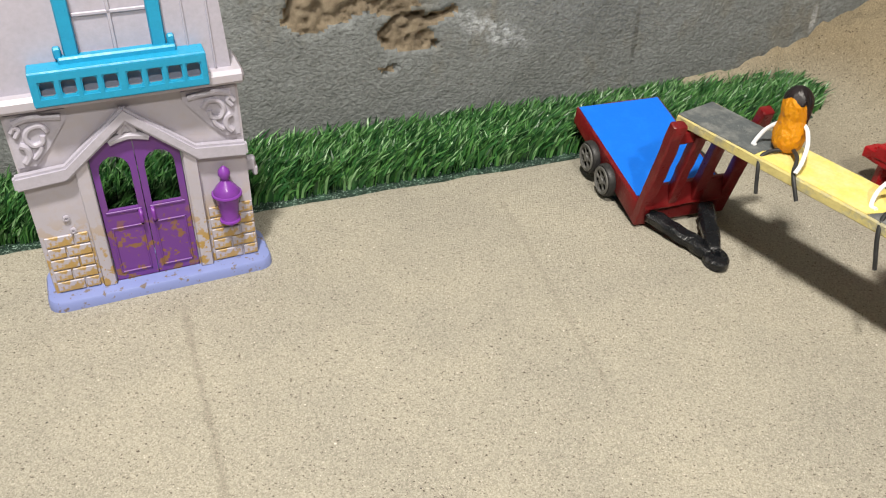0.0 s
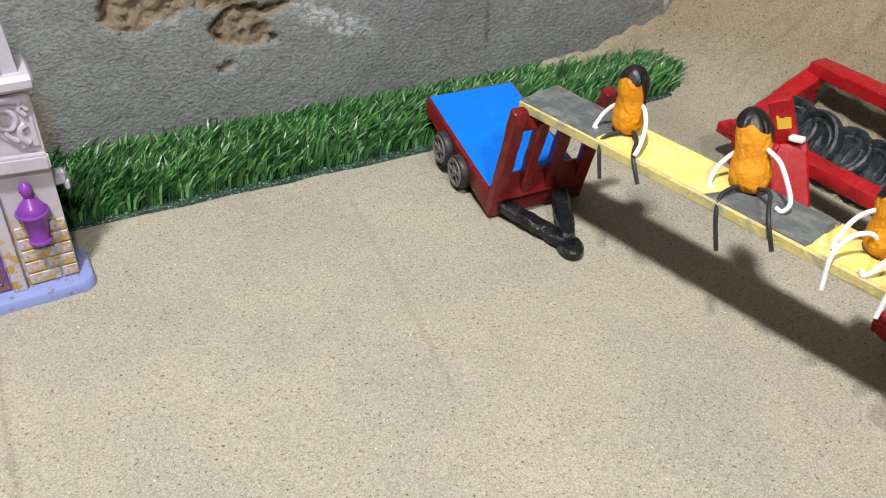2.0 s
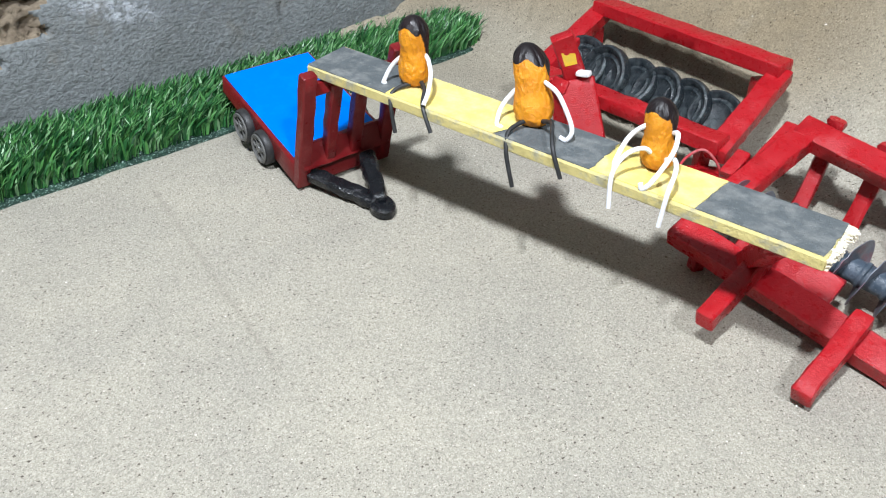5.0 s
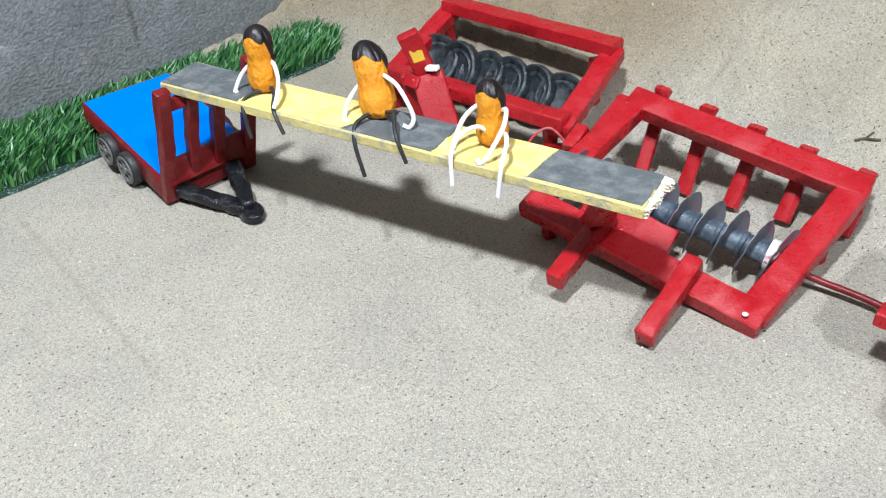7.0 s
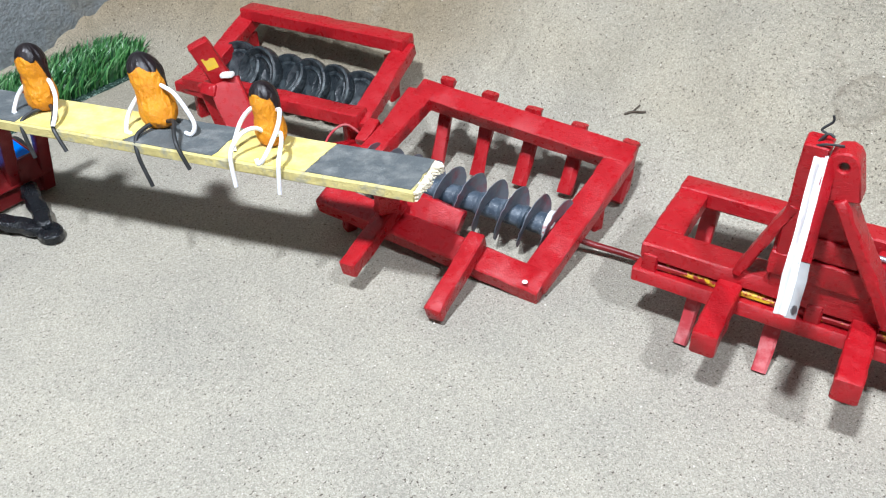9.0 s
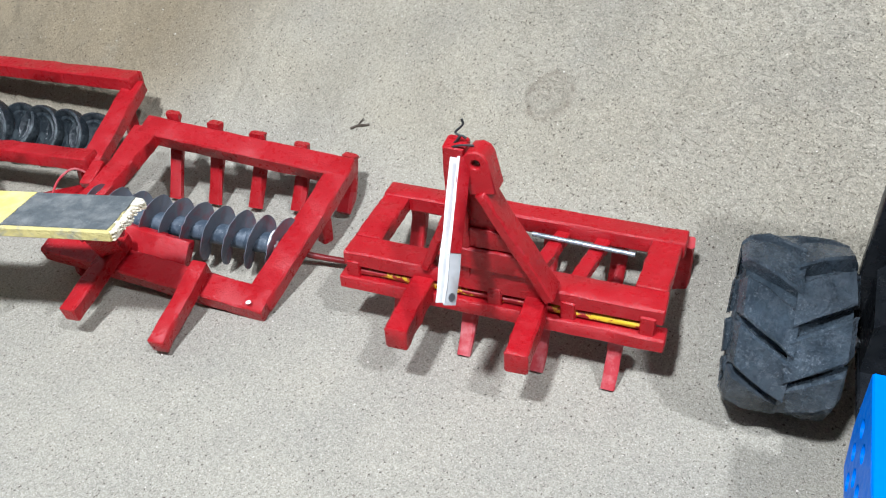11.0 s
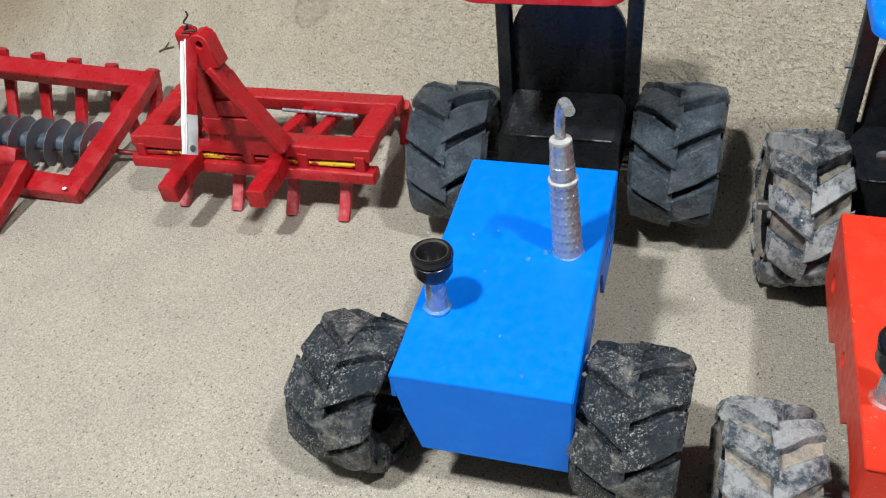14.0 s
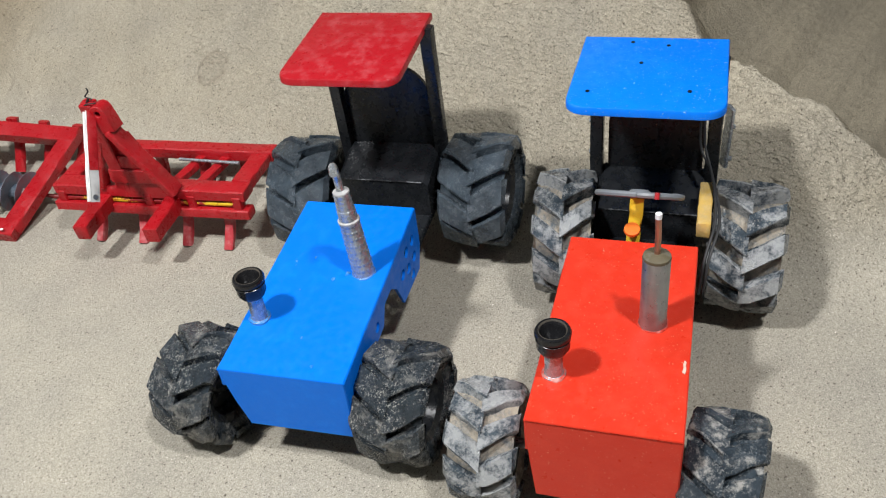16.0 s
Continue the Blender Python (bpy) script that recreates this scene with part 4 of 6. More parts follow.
def plank():
    board = thing("plank", PLANK[0], PLANK[1], 8.5, PLANK[2], "wooden plank painted in grey and yellow blocks, splintered at one end", "plank")
    board.matrix_basis = cmpose(PLANK[0], PLANK[1], 8.6, 0, 1.15, PLANK[2])
    bm = bmesh.new()
    beam(bm, (0, 1.65, 0.35), (31.6, 1.55, 0.35), 3.6, 0.7, (0, 0, 1), 0.1, 0.012, 14)
    part("board", bm, YELLOW_EDGE, board, "pale yellow wood with rough edges")
    marks = [(0.05, 0.05, 6.1, 6.6, SLATE), (6.1, 6.6, 13.7, 15.2, YELLOW), (13.7, 15.2, 19.6, 19.7, SLATE), (19.6, 19.7, 25.3, 25.7, YELLOW), (25.3, 25.7, 31.4, 31.6, SLATE)]
    for a0, a1, b0, b1, paint in marks:
        bm = bmesh.new()
        n = 8
        near = [(a0 + (a1 - a0) * i / n + (0 if a0 < 1 or b1 - a1 < 3 else rng.uniform(-0.12, 0.12)), 3.33 * i / n - 0.07) for i in range(n + 1)]
        far = [(b0 + (b1 - b0) * i / n + rng.uniform(-0.08, 0.08), 3.33 * i / n - 0.07) for i in range(n + 1)]
        loop = [*near, *far[::-1]]
        rings(bm, [[(x, y, 0.66) for x, y in loop], [(x, y, 0.745) for x, y in loop]])
        part("paint_block", bm, paint, board, "grey paint block" if paint is SLATE else "yellow paint block")
    bm = bmesh.new()
    beam(bm, (31.2, 1.6, 0.34), (31.75, 1.6, 0.34), 3.3, 0.56, (0, 0, 1), 0.08, 0.06, 4)
    for i in range(190):
        y = -0.1 + 3.4 * rng.random()
        reach = 0.1 + 0.3 * rng.random() + 0.25 * y / 3.4 + 0.35 * fbm(y * 1.2, 1, 1)
        z = rng.uniform(0.08, 0.62)
        beam(bm, (31.3, y, z), (31.5 + reach, y + rng.uniform(-0.06, 0.06), z + rng.uniform(-0.06, 0.08)), rng.uniform(0.12, 0.3), rng.uniform(0.1, 0.2), (0, 0, 1), 0.02, 0.02, 2, 0.5)
    part("broken_end", bm, SPLINTER, board, "pale broken wood splinters")


plank()


def peanut_doll(x, y, z, tall, wide, lean, back, face, arms, legs, label):
    """A painted peanut with wire limbs, in one mesh."""
    bm = bmesh.new()
    base, head, waist = 0.5 * wide, 0.45 * wide, 0.45 * wide
    n, sides = 96, 110
    loops = []
    for i in range(n + 1):
        f = i / n
        low, up = math.exp(-(((f - 0.25) / 0.2) ** 2)), math.exp(-(((f - 0.72) / 0.2) ** 2))
        r = waist * 0.86 + (base - waist * 0.86) * low + (head - waist * 0.86) * up
        if f > 0.78:
            r *= math.sqrt(max(1 - ((f - 0.78) / 0.22) ** 2, 0))
        if f < 0.14:
            r *= 0.25 + 0.75 * math.sqrt(max(1 - ((0.14 - f) / 0.14) ** 2, 0))
        h = f * tall
        loop = []
        for j in range(sides):
            a = 2 * math.pi * j / sides
            lump = 0.06 * fbm(math.cos(a) * 1.2 + x, math.sin(a) * 1.2, h * 0.8)
            lump += 0.035 * (1 - abs(noise.noise(Vector((math.cos(a) * 3.2 + x, math.sin(a) * 3.2, h * 1.5)))) * 3)
            k = max(r, 0.01) * (1 + lump)
            loop.append(Vector((k * math.cos(a) + lean * f**1.4, k * math.sin(a) * 0.95 + back * f, h)))
        loops.append(loop)
    rings(bm, loops)
    for f in bm.faces:
        c = f.calc_center_median()
        part_up = c.z / tall
        a = math.atan2(c.y - back * part_up, c.x - lean * part_up**1.4)
        off = abs((a - radians(face) + math.pi) % (2 * math.pi) - math.pi)
        line = 0.83 + 0.04 * math.cos(3.6 * off) if off < 1.1 else max(0.80 - 0.6 * (off - 1.1), 0.45)
        f.material_index = 1 if part_up > line + 0.02 * fbm(c.x * 2, c.y * 2, c.z) else 0

    def limb(points, r, slot):
        before = set(bm.faces)
        tube(bm, points, r, 8, 6)
        for f in set(bm.faces) - before:
            f.material_index = slot

    for points in arms:
        limb(points, 0.13, 2)
    for points, slot in legs:
        limb(points, 0.125, slot)
    data = mesh_of("peanut_doll", bm, PEANUT, CAP, WIRE_WHITE, WIRE_BLACK)
    ob = new("peanut_doll", data)
    ob.matrix_basis = cmpose(x, y, z, 0, 0, PLANK[2])
    return tagged(ob, label, "doll", "peanut dolls sitting on the plank")


peanut_doll(
    20.1, 45.7, 9.17, 4.2, 1.95, -0.1, 0.1, -88,
    [[(-0.5, -0.1, 1.75), (-0.9, -0.3, 1.5), (-1.37, -0.54, 0.88), (-1.55, -1.0, 0.1), (-1.35, -1.1, 0.12)], [(0.75, 0.1, 2.0), (1.2, -0.2, 1.85), (1.74, -0.74, 1.31), (2.19, -1.64, 0.66), (2.26, -2.14, 0.19)]],
    [([(0.25, -0.5, 0.35), (-0.2, -1.3, 0.2), (-0.3, -1.9, -0.1), (0.0, -2.24, -0.87), (0.32, -2.34, -2.12)], 3), ([(0.7, -0.3, 0.5), (1.5, -1.0, 0.45), (1.97, -1.84, 0.1), (2.42, -2.24, -0.31), (3.0, -2.44, -1.22)], 3)],
    "orange painted peanut doll with white wire arms and black legs",
)
peanut_doll(
    25.1, 39.4, 9.0, 4.15, 2.2, -1.15, 0.85, -70,
    [[(-0.9, 0.2, 2.0), (-1.32, -0.02, 1.6), (-1.7, -0.62, 0.78), (-1.52, -1.32, 0.1), (-1.09, -1.52, 0.12)], [(0.1, 0.4, 2.5), (0.6, 0.2, 2.5), (1.49, -0.02, 2.14), (2.6, -0.42, 0.79), (2.5, -0.7, 0.15), (2.1, -0.75, 0.2)]],
    [([(0.0, -0.6, 0.5), (-0.3, -1.3, 0.4), (-0.4, -2.0, 0.15), (-0.07, -2.57, -0.72), (0.51, -2.72, -2.53)], 3), ([(0.8, -0.4, 0.6), (1.68, -1.0, 1.0), (2.3, -2.02, 0.8), (2.77, -2.57, 0.3), (3.37, -2.72, -0.95)], 3)],
    "taller orange painted peanut doll with white wire arms and black legs",
)
peanut_doll(
    29.5, 33.5, 8.86, 3.75, 1.85, -0.35, 0.2, -98,
    [[(-0.3, -0.1, 2.2), (-0.75, -0.35, 2.35), (-1.43, -0.64, 1.6), (-1.66, -1.34, 0.6), (-1.59, -1.64, 0.15)], [(0.55, 0.0, 2.2), (0.95, -0.4, 2.4), (1.15, -1.24, 1.8), (0.7, -2.14, 0.5), (0.32, -2.34, 0.02), (0.19, -2.34, 0.3)]],
    [([(0.0, -0.5, 0.9), (-0.4, -1.1, 1.5), (-0.97, -1.84, 1.3), (-1.24, -2.6, 0.45), (-1.05, -2.9, -1.36)], 2), ([(0.6, -0.5, 0.9), (1.3, -1.24, 1.5), (1.72, -2.04, 1.35), (1.75, -2.7, 0.41), (1.69, -2.94, -1.34)], 2)],
    "small orange painted peanut doll with white wire arms and legs",
)


# ---- farm implements ----
def disc_harrow():
    """The implement behind the dolls: a red frame round a gang of black dished discs."""
    ox, oy = 38.0, 52.0
    tool = thing("toy_disc_harrow", ox, oy, 0, 0, "red wooden toy harrow with a row of black dished discs", "toy harrow")

    def at(x, y, z):
        return (x - ox, y - oy, z)

    fl, fr, bl, br = (32.9, 57.0, 3.2), (39.85, 42.1, 3.65), (40.5, 61.2, 6.0), (46.6, 45.9, 6.45)
    for name, p, q, w in (("front_beam", fl, fr, 1.5), ("back_beam", bl, br, 1.7), ("side_beam", fl, bl, 1.6), ("side_beam", fr, br, 1.6)):
        bm = bmesh.new()
        p, q = Vector(at(*p)), Vector(at(*q))
        t = (q - p).normalized() * 0.35
        drop = Vector((0, 0, -0.5)) if name == "side_beam" else Vector((0, 0, 0.1))
        beam(bm, p - t + drop, q + t + drop, w, 1.1, (0, 0, 1), 0.1, 0.03, 18)
        part(name, bm, RED, tool)
    bm = bmesh.new()
    beam(bm, at(32.4, 58.4, 2.7), at(33.6, 55.6, 2.7), 1.4, 0.9)
    part("lower_beam", bm, RED, tool)
    for x, y, z in ((33.4, 57.2, 3.4), (39.9, 43.6, 3.4), (46.2, 47.4, 5.2), (40.3, 61.2, 4.4)):
        bm = bmesh.new()
        g = ground_z(x, y)
        beam(bm, at(x, y, g - 0.3), at(x, y, z), 0.9, 0.9, (1, 0, 0))
        part("leg", bm, RED, tool)
    # Discs on a shaft.
    a, b = Vector(at(36.6, 58.6, 3.0)), Vector(at(43.0, 45.4, 3.0))
    bm = bmesh.new()
    tube(bm, [a + Vector((0.3, 0, -0.9)), b + Vector((0.3, 0, -0.9))], 0.25)
    part("shaft", bm, DARK_METAL, tool)
    shape = bmesh.new()
    lathe(shape, [(0.0, 0.0), (0.7, 0.02), (1.1, 0.08), (1.22, 0.2), (1.34, 0.1), (1.5, 0.14), (1.68, 0.42), (1.85, 0.52), (2.0, 0.42), (2.05, 0.15), (1.98, -0.3), (1.7, -0.7), (1.2, -1.0), (0, -1.1)], 36)
    data = mesh_of("disc", shape, DARK_METAL_RUBBER)
    for i in range(6):
        c = a.lerp(b, (i + 0.5) / 6)
        aim = Vector((-0.7 + rng.uniform(-0.2, 0.2), -0.25 + rng.uniform(-0.15, 0.15), 0.6 + rng.uniform(-0.2, 0.2))).to_track_quat("Z", "Y").to_euler()
        m = Matrix.LocRotScale(c * CM, aim, (1.14 - 0.03 * i,) * 3)
        same_part("disc", data, tool, m)
    # Hitch mast.
    bm = bmesh.new()
    beam(bm, at(33.5, 50.3, 4.8), at(31.8, 50.55, 8.9), 1.55, 0.95, (0.3, 0.9, 0), 0.1, 0.03)
    mast = part("mast", bm, RED, tool)
    bm = bmesh.new()
    plate(bm, [(-0.5, -0.75), (0.35, -0.85), (0.5, 0.7), (0.1, 0.85), (-0.45, 0.7)], [circle(-0.1, 0.2, 0.22, 12)], 0, 0.08)
    bm.transform(Matrix.Translation(at(32.25, 50.0, 7.65)) @ pose(0, 0, 0, 0, -22, -18))
    part("worn_patch", bm, BRIGHT_YELLOW, mast, "yellow worn patch round the pin hole")
    bm = bmesh.new()
    beam(bm, at(32.9, 49.75, 6.35), at(33.5, 49.0, 6.5), 0.65, 0.35, (0, 0, 1), 0.08, 0.02)
    part("pale_tip", bm, WHITE, mast, "white chipped tip")
    for p, q in (((32.6, 51.0, 5.6), (33.6, 50.4, 0.2)), ((33.0, 49.9, 5.8), (33.4, 47.7, 1.6))):
        bm = bmesh.new()
        beam(bm, at(*p), at(*q), 2.4, 0.7, (-0.4, -0.6, 0.4), 0.1, 0.04)
        part("brace", bm, RED, tool)
    bm = bmesh.new()
    beam(bm, at(35.0, 51.5, 3.6), at(31.8, 50.2, 5.4), 1.4, 0.9)
    part("drawbar", bm, RED, tool)
    bm = bmesh.new()
    tube(bm, [at(36.0, 41.0, 2.6), at(37.2, 41.6, 3.5), at(38.6, 41.8, 3.7), at(39.6, 41.3, 2.6), at(39.9, 41.0, 1.2)], 0.09, 8)
    part("wire_loop", bm, PINK_RED, tool)
    bm = bmesh.new()
    beam(bm, at(36.2, 44.2, 1.0), at(41.4, 41.4, 1.2), 1.6, 0.8)
    part("ground_beam", bm, RED, tool)


DARK_METAL_RUBBER = painted("black_scratched_plastic", (0.016, 0.021, 0.025), (0.07, 0.085, 0.09), (0.5, 0.68), 0.28, 0.08, (0.2, 0.22, 0.22), (0.64, 0.71))
disc_harrow()


ROLLER = painted("blue_grey_scratched_plastic", (0.05, 0.068, 0.092), (0.14, 0.17, 0.205), (0.42, 0.66), 0.36, 0.05, (0.3, 0.33, 0.36), (0.64, 0.7))


def auger_tiller():
    """The middle implement: an open red frame with five tines and an auger roller."""
    ox, oy = 41.0, 30.0
    tool = thing("toy_auger_tiller", ox, oy, 0, 0, "red wooden toy tiller with tines and a dark auger roller", "toy tiller")

    def at(x, y, z):
        return (x - ox, y - oy, z)

    fl, fr, bl, br = (33.9, 35.6, 2.2), (39.7, 22.2, 0.8), (43.9, 38.9, 5.6), (50.2, 25.6, 4.2)
    pieces = (("front_beam", fl, fr, 1.8, 1.2, 0.75), ("back_beam", bl, br, 1.75, 1.2, 0.7), ("side_beam", (36.2, 36.2, 3.4), bl, 1.7, 1.1, -0.2), ("side_beam", fr, br, 1.75, 1.1, 0.1))
    for name, p, q, w, h, more in pieces:
        bm = bmesh.new()
        p, q = Vector(at(*p)), Vector(at(*q))
        t = (q - p).normalized() * more
        beam(bm, p - t, q + t, w, h, (-0.3, -0.14, 1), 0.1, 0.03, 18)
        part(name, bm, RED, tool)
    bm = bmesh.new()
    lathe(bm, [(0, -0.08), (0.14, -0.06), (0.18, 0), (0.14, 0.05), (0, 0.07)], 10, Matrix.Translation(at(38.9, 21.95, 1.5)))
    part("paint_dot", bm, WHITE, tool, "small white dot of paint")
    for i in range(5):
        f = (0.06, 0.29, 0.52, 0.75, 1.0)[i]
        p = Vector(at(*bl)).lerp(Vector(at(*br)), f) + Vector((1.15, 0.45, 0))
        g = ground_z(p.x + ox - 1, p.y + oy)
        bm = bmesh.new()
        low = Vector((p.x - 1.7, p.y - 0.75, g + 0.3))
        knee = p + Vector((-0.2, -0.1, -1.5))
        bent(bm, [p + Vector((0.1, 0, 1.0 - 0.1 * i)), p + Vector((0.08, 0, 0.8 - 0.1 * i)), p + Vector((0.05, 0, 0.3)), p + Vector((-0.05, 0, -0.8)), knee, knee.lerp(low, 0.5), low], 1.1, 0.7, (0.9, 0.4, 0), 0.2, 0.09, 0.9)
        part("tine", bm, RED, tool, "short red wooden tine")
    # Auger roller.
    a, b = Vector(at(37.0, 37.2, 3.0)), Vector(at(44.0, 23.8, 1.9))
    t = (b - a).normalized()
    bm = bmesh.new()
    tube(bm, [a, b], 0.72, 16)
    roller = part("roller", bm, ROLLER, tool, "blue-grey roller core")
    u = t.cross(Vector((0, 0, 1))).normalized()
    w = u.cross(t)
    flights = 10
    for i in range(flights):
        c = a.lerp(b, (i + 0.35) / flights)
        bm = bmesh.new()
        start, span, n = radians(rng.uniform(-150, -130)), radians(325), 34
        inner, outer = [], []
        for j in range(n + 1):
            f = j / n
            d = u * math.cos(start + span * f) + w * math.sin(start + span * f)
            go = t * (1.45 * (f - 0.5) + rng.uniform(-0.03, 0.03))
            r = 0.72 + 1.22 * min(1, 5 * f + 0.02, 5 * (1 - f) + 0.02) ** 0.6
            inner.append(c + go + d * 0.5)
            outer.append(c + go * 1.25 + d * r)
        thick = t * 0.022
        rings(bm, [[p - thick, q - thick, q + thick, p + thick] for p, q in zip(inner, outer)])
        part("auger_flight", bm, DARK_METAL, roller, "thin dark sheet-metal flight")
    for i in range(9):
        c = a.lerp(b, 0.1 + 0.1 * i)
        bm = bmesh.new()
        m = Matrix.Translation(c) @ t.to_track_quat("Z", "Y").to_matrix().to_4x4() @ pose(0, 0, 0, 9)
        lathe(bm, [(0.6, -0.2), (0.74, -0.18), (0.8, -0.08), (0.81, 0.08), (0.74, 0.18), (0.6, 0.2)], 18, m)
        part("collar", bm, ROLLER, roller)
    bm = bmesh.new()
    m = Matrix.Translation(b - t * 1.15) @ t.to_track_quat("Z", "Y").to_matrix().to_4x4()
    lathe(bm, [(0.6, -0.35), (0.95, -0.3), (1.0, 0), (0.95, 0.3), (0.6, 0.35)], 18, m)
    part("tape_band", bm, painted("white_and_red_tape", (0.74, 0.72, 0.70), (0.5, 0.06, 0.06), (0.55, 0.6), 0.5, 0.02), roller, "white band smeared with red paint")
    bm = bmesh.new()
    tube(bm, [b - t * 0.2, at(45.0, 23.2, 1.0), at(46.4, 20.6, 0.8), at(47.4, 17.6, 0.7)], 0.22, 10, 3)
    part("axle_rod", bm, DARK_RED, tool, "thin dark red rod")
    for p, q in (((30.9, 28.7, 1.95), (36.6, 31.6, 3.3)), ((33.3, 23.4, 0.85), (38.5, 25.9, 2.6))):
        bm = bmesh.new()
        beam(bm, at(*p), at(*q), 1.05, 1.1, (0, 0, 1), 0.1, 0.04)
        part("hitch_peg", bm, RED, tool)
    for x, y in ((39.3, 22.6), (34.6, 35.0), (47.6, 25.0)):
        bm = bmesh.new()
        beam(bm, at(x, y, ground_z(x, y) - 0.5), at(x, y, 0.9 if x < 41 else 3.4), 0.8, 0.8, (1, 0, 0))
        part("foot", bm, RED, tool)
    # Mast under the plank's end.
    for p, q, w, h in (((32.9, 28.3, 7.35), (34.9, 26.9, 7.25), 1.4, 1.1), ((33.6, 28.0, 7.0), (35.6, 31.8, 2.6), 1.3, 1.2)):
        bm = bmesh.new()
        beam(bm, at(*p), at(*q), w, h, (-0.3, -0.5, 0.8), 0.1, 0.05)
        part("mast", bm, RED, tool)
    bm = bmesh.new()
    beam(bm, at(36.5, 33.9, 2.75), at(39.1, 28.55, 1.75), 2.0, 0.95, (0.85, 0.35, -0.5), 0.12, 0.05, 10)
    part("inner_beam", bm, RED, tool, "short tilted board behind the front beam")
    for p, q in (((37.0, 36.6, 3.7), (43.5, 40.0, 5.6)), ((37.6, 38.0, 4.2), (39.4, 38.9, 4.9))):
        bm = bmesh.new()
        beam(bm, at(*p), at(*q), 0.9, 0.6, (-0.3, -0.14, 1), 0.08)
        part("slat", bm, RED, tool)


auger_tiller()


BARE_SHEET = painted("bare_galvanised_sheet", (0.46, 0.46, 0.45), (0.4, 0.4, 0.4), (0.4, 0.7), 0.4, 0.01)


YELLOW_RED = painted("yellow_paint_daubed_with_red", (0.30, 0.008, 0.012), (0.74, 0.50, 0.02), (0.52, 0.56), 0.45, 0.03)


def cultivator():
    """The nearest implement: a double-beam red cultivator with a tall mast and a white link bar."""
    tool = thing("toy_cultivator", 43.1, 17.0, 0, -67.4, "red wooden toy cultivator with a tall mast and curved tines", "toy cultivator")
    L, W, T = 18.0, 7.4, 5.6

    def bar(name, p, q, w, h, up=(0, 0, 1), paint=RED, label="", parent=None, steps=12, taper=1.0, bevel=0.1):
        bm = bmesh.new()
        beam(bm, p, q, w, h, up, bevel, 0.03, steps, taper)
        return part(name, bm, paint, parent or tool, label)

    bar("front_beam", (-0.1, 0.45, T - 0.5), (L + 0.1, 0.5, T - 0.55), 1.8, 1.0)
    bar("back_beam", (-0.1, W - 1.0, T - 0.25), (L + 0.4, W - 1.2, T - 0.25), 1.5, 1.05)
    bar("side_beam", (0.75, 1.3, T - 0.45), (0.75, W - 1.7, T - 0.3), 1.7, 1.0)
    bar("side_beam", (L - 0.85, 1.35, T - 0.5), (L - 0.65, W - 1.9, T - 0.3), 1.7, 1.0)
    bar("lower_beam", (-0.4, -0.1, 3.5), (L + 0.3, -0.1, 3.4), 1.2, 0.9)
    bar("yellow_slat", (0.8, 0.0, 4.22), (L - 0.8, 0.0, 4.17), 0.7, 0.42, paint=YELLOW_RED, label="slat with bright yellow paint showing through red")
    for x in (0.5, 9.0, 13.1, 17.3):
        bar("spacer", (x, -0.1, 3.7), (x, -0.1, 5.0), 0.85, 0.8, (0, 1, 0), steps=2)
    for x in (13.4, 11.0):
        bar("cross_bar", (x - 0.4, 1.3, T - 0.75), (x + 0.5, W - 1.3, T - 0.65), 0.85, 0.7)
    for x, z in ((4.8, 3.85), (11.35, 4.0)):
        bar("hitch_peg", (x, 0.6, 4.2), (x + 0.1, -4.8, z), 1.25, 1.4)
    # Tines, curved forwards at the foot.
    for x, y in ((3.0, 0.4), (7.3, 0.4), (11.6, 0.4), (15.7, 0.2)):
        bm = bmesh.new()
        bent(bm, [(x, y + 0.4, 3.6), (x, y + 0.2, 2.6), (x, y - 0.1, 1.7), (x, y - 0.6, 0.9), (x, y - 1.3, 0.0)], 0.85, 0.72, (0, -1, 0), 0.1, 0.04, 0.9)
        part("tine", bm, PINK_RED, tool, "worn pinkish red wooden tine")
    for x in (1.6, 6.0, 10.4, 14.6, L + 0.35):
        bm = bmesh.new()
        curve = [(x, W - 0.7, T - 0.4), (x, W - 0.25, 4.4), (x, W - 0.15, 3.6), (x, W - 0.35, 2.7), (x, W - 0.9, 1.7), (x, W - 1.7, 0.7)]
        bent(bm, [*curve, (x, W - 2.1, 0.3)], 0.75, 0.95, (1, 0, 0), 0.1, 0.03)
        part("curved_tine", bm, RED, tool)
    # Mast.
    bar("mast_post", (7.1, 0.1, T - 0.2), (7.25, -1.0, 14.05), 1.15, 1.1, (0, -1, 0))
    bm = bmesh.new()
    plate(bm, [(8.25, 11.75), (9.6, 12.0), (9.15, 13.75), (8.95, 14.05), (8.6, 14.2), (8.15, 14.1), (7.85, 13.75)], [circle(8.55, 13.5, 0.22, 14)], -2.0, -0.65)
    bmesh.ops.bevel(bm, geom=[e for e in bm.edges if len(e.link_faces) == 2 and e.calc_face_angle() > 0.9], offset=0.07, segments=1, affect="EDGES")
    part("mast_head", bm, RED, tool, "red block with a round pin hole")
    bar("mast_brace", (8.75, -1.45, 12.0), (12.3, -0.75, T + 0.05), 0.6, 1.55, (0, -1, 0))
    bar("mast_brace", (7.0, -0.6, 10.6), (5.0, -0.1, T - 0.1), 0.5, 1.1, (0, -1, 0))
    bm = bmesh.new()
    plate(bm, [(6.3, T - 0.1), (12.0, T - 0.1), (9.3, 11.0), (7.4, 11.0)], [], -0.45, -0.1)
    part("mast_panel", bm, RED, tool)
    bar("panel_batten", (6.4, -0.62, 6.95), (11.2, -0.62, 6.95), 0.3, 1.35)
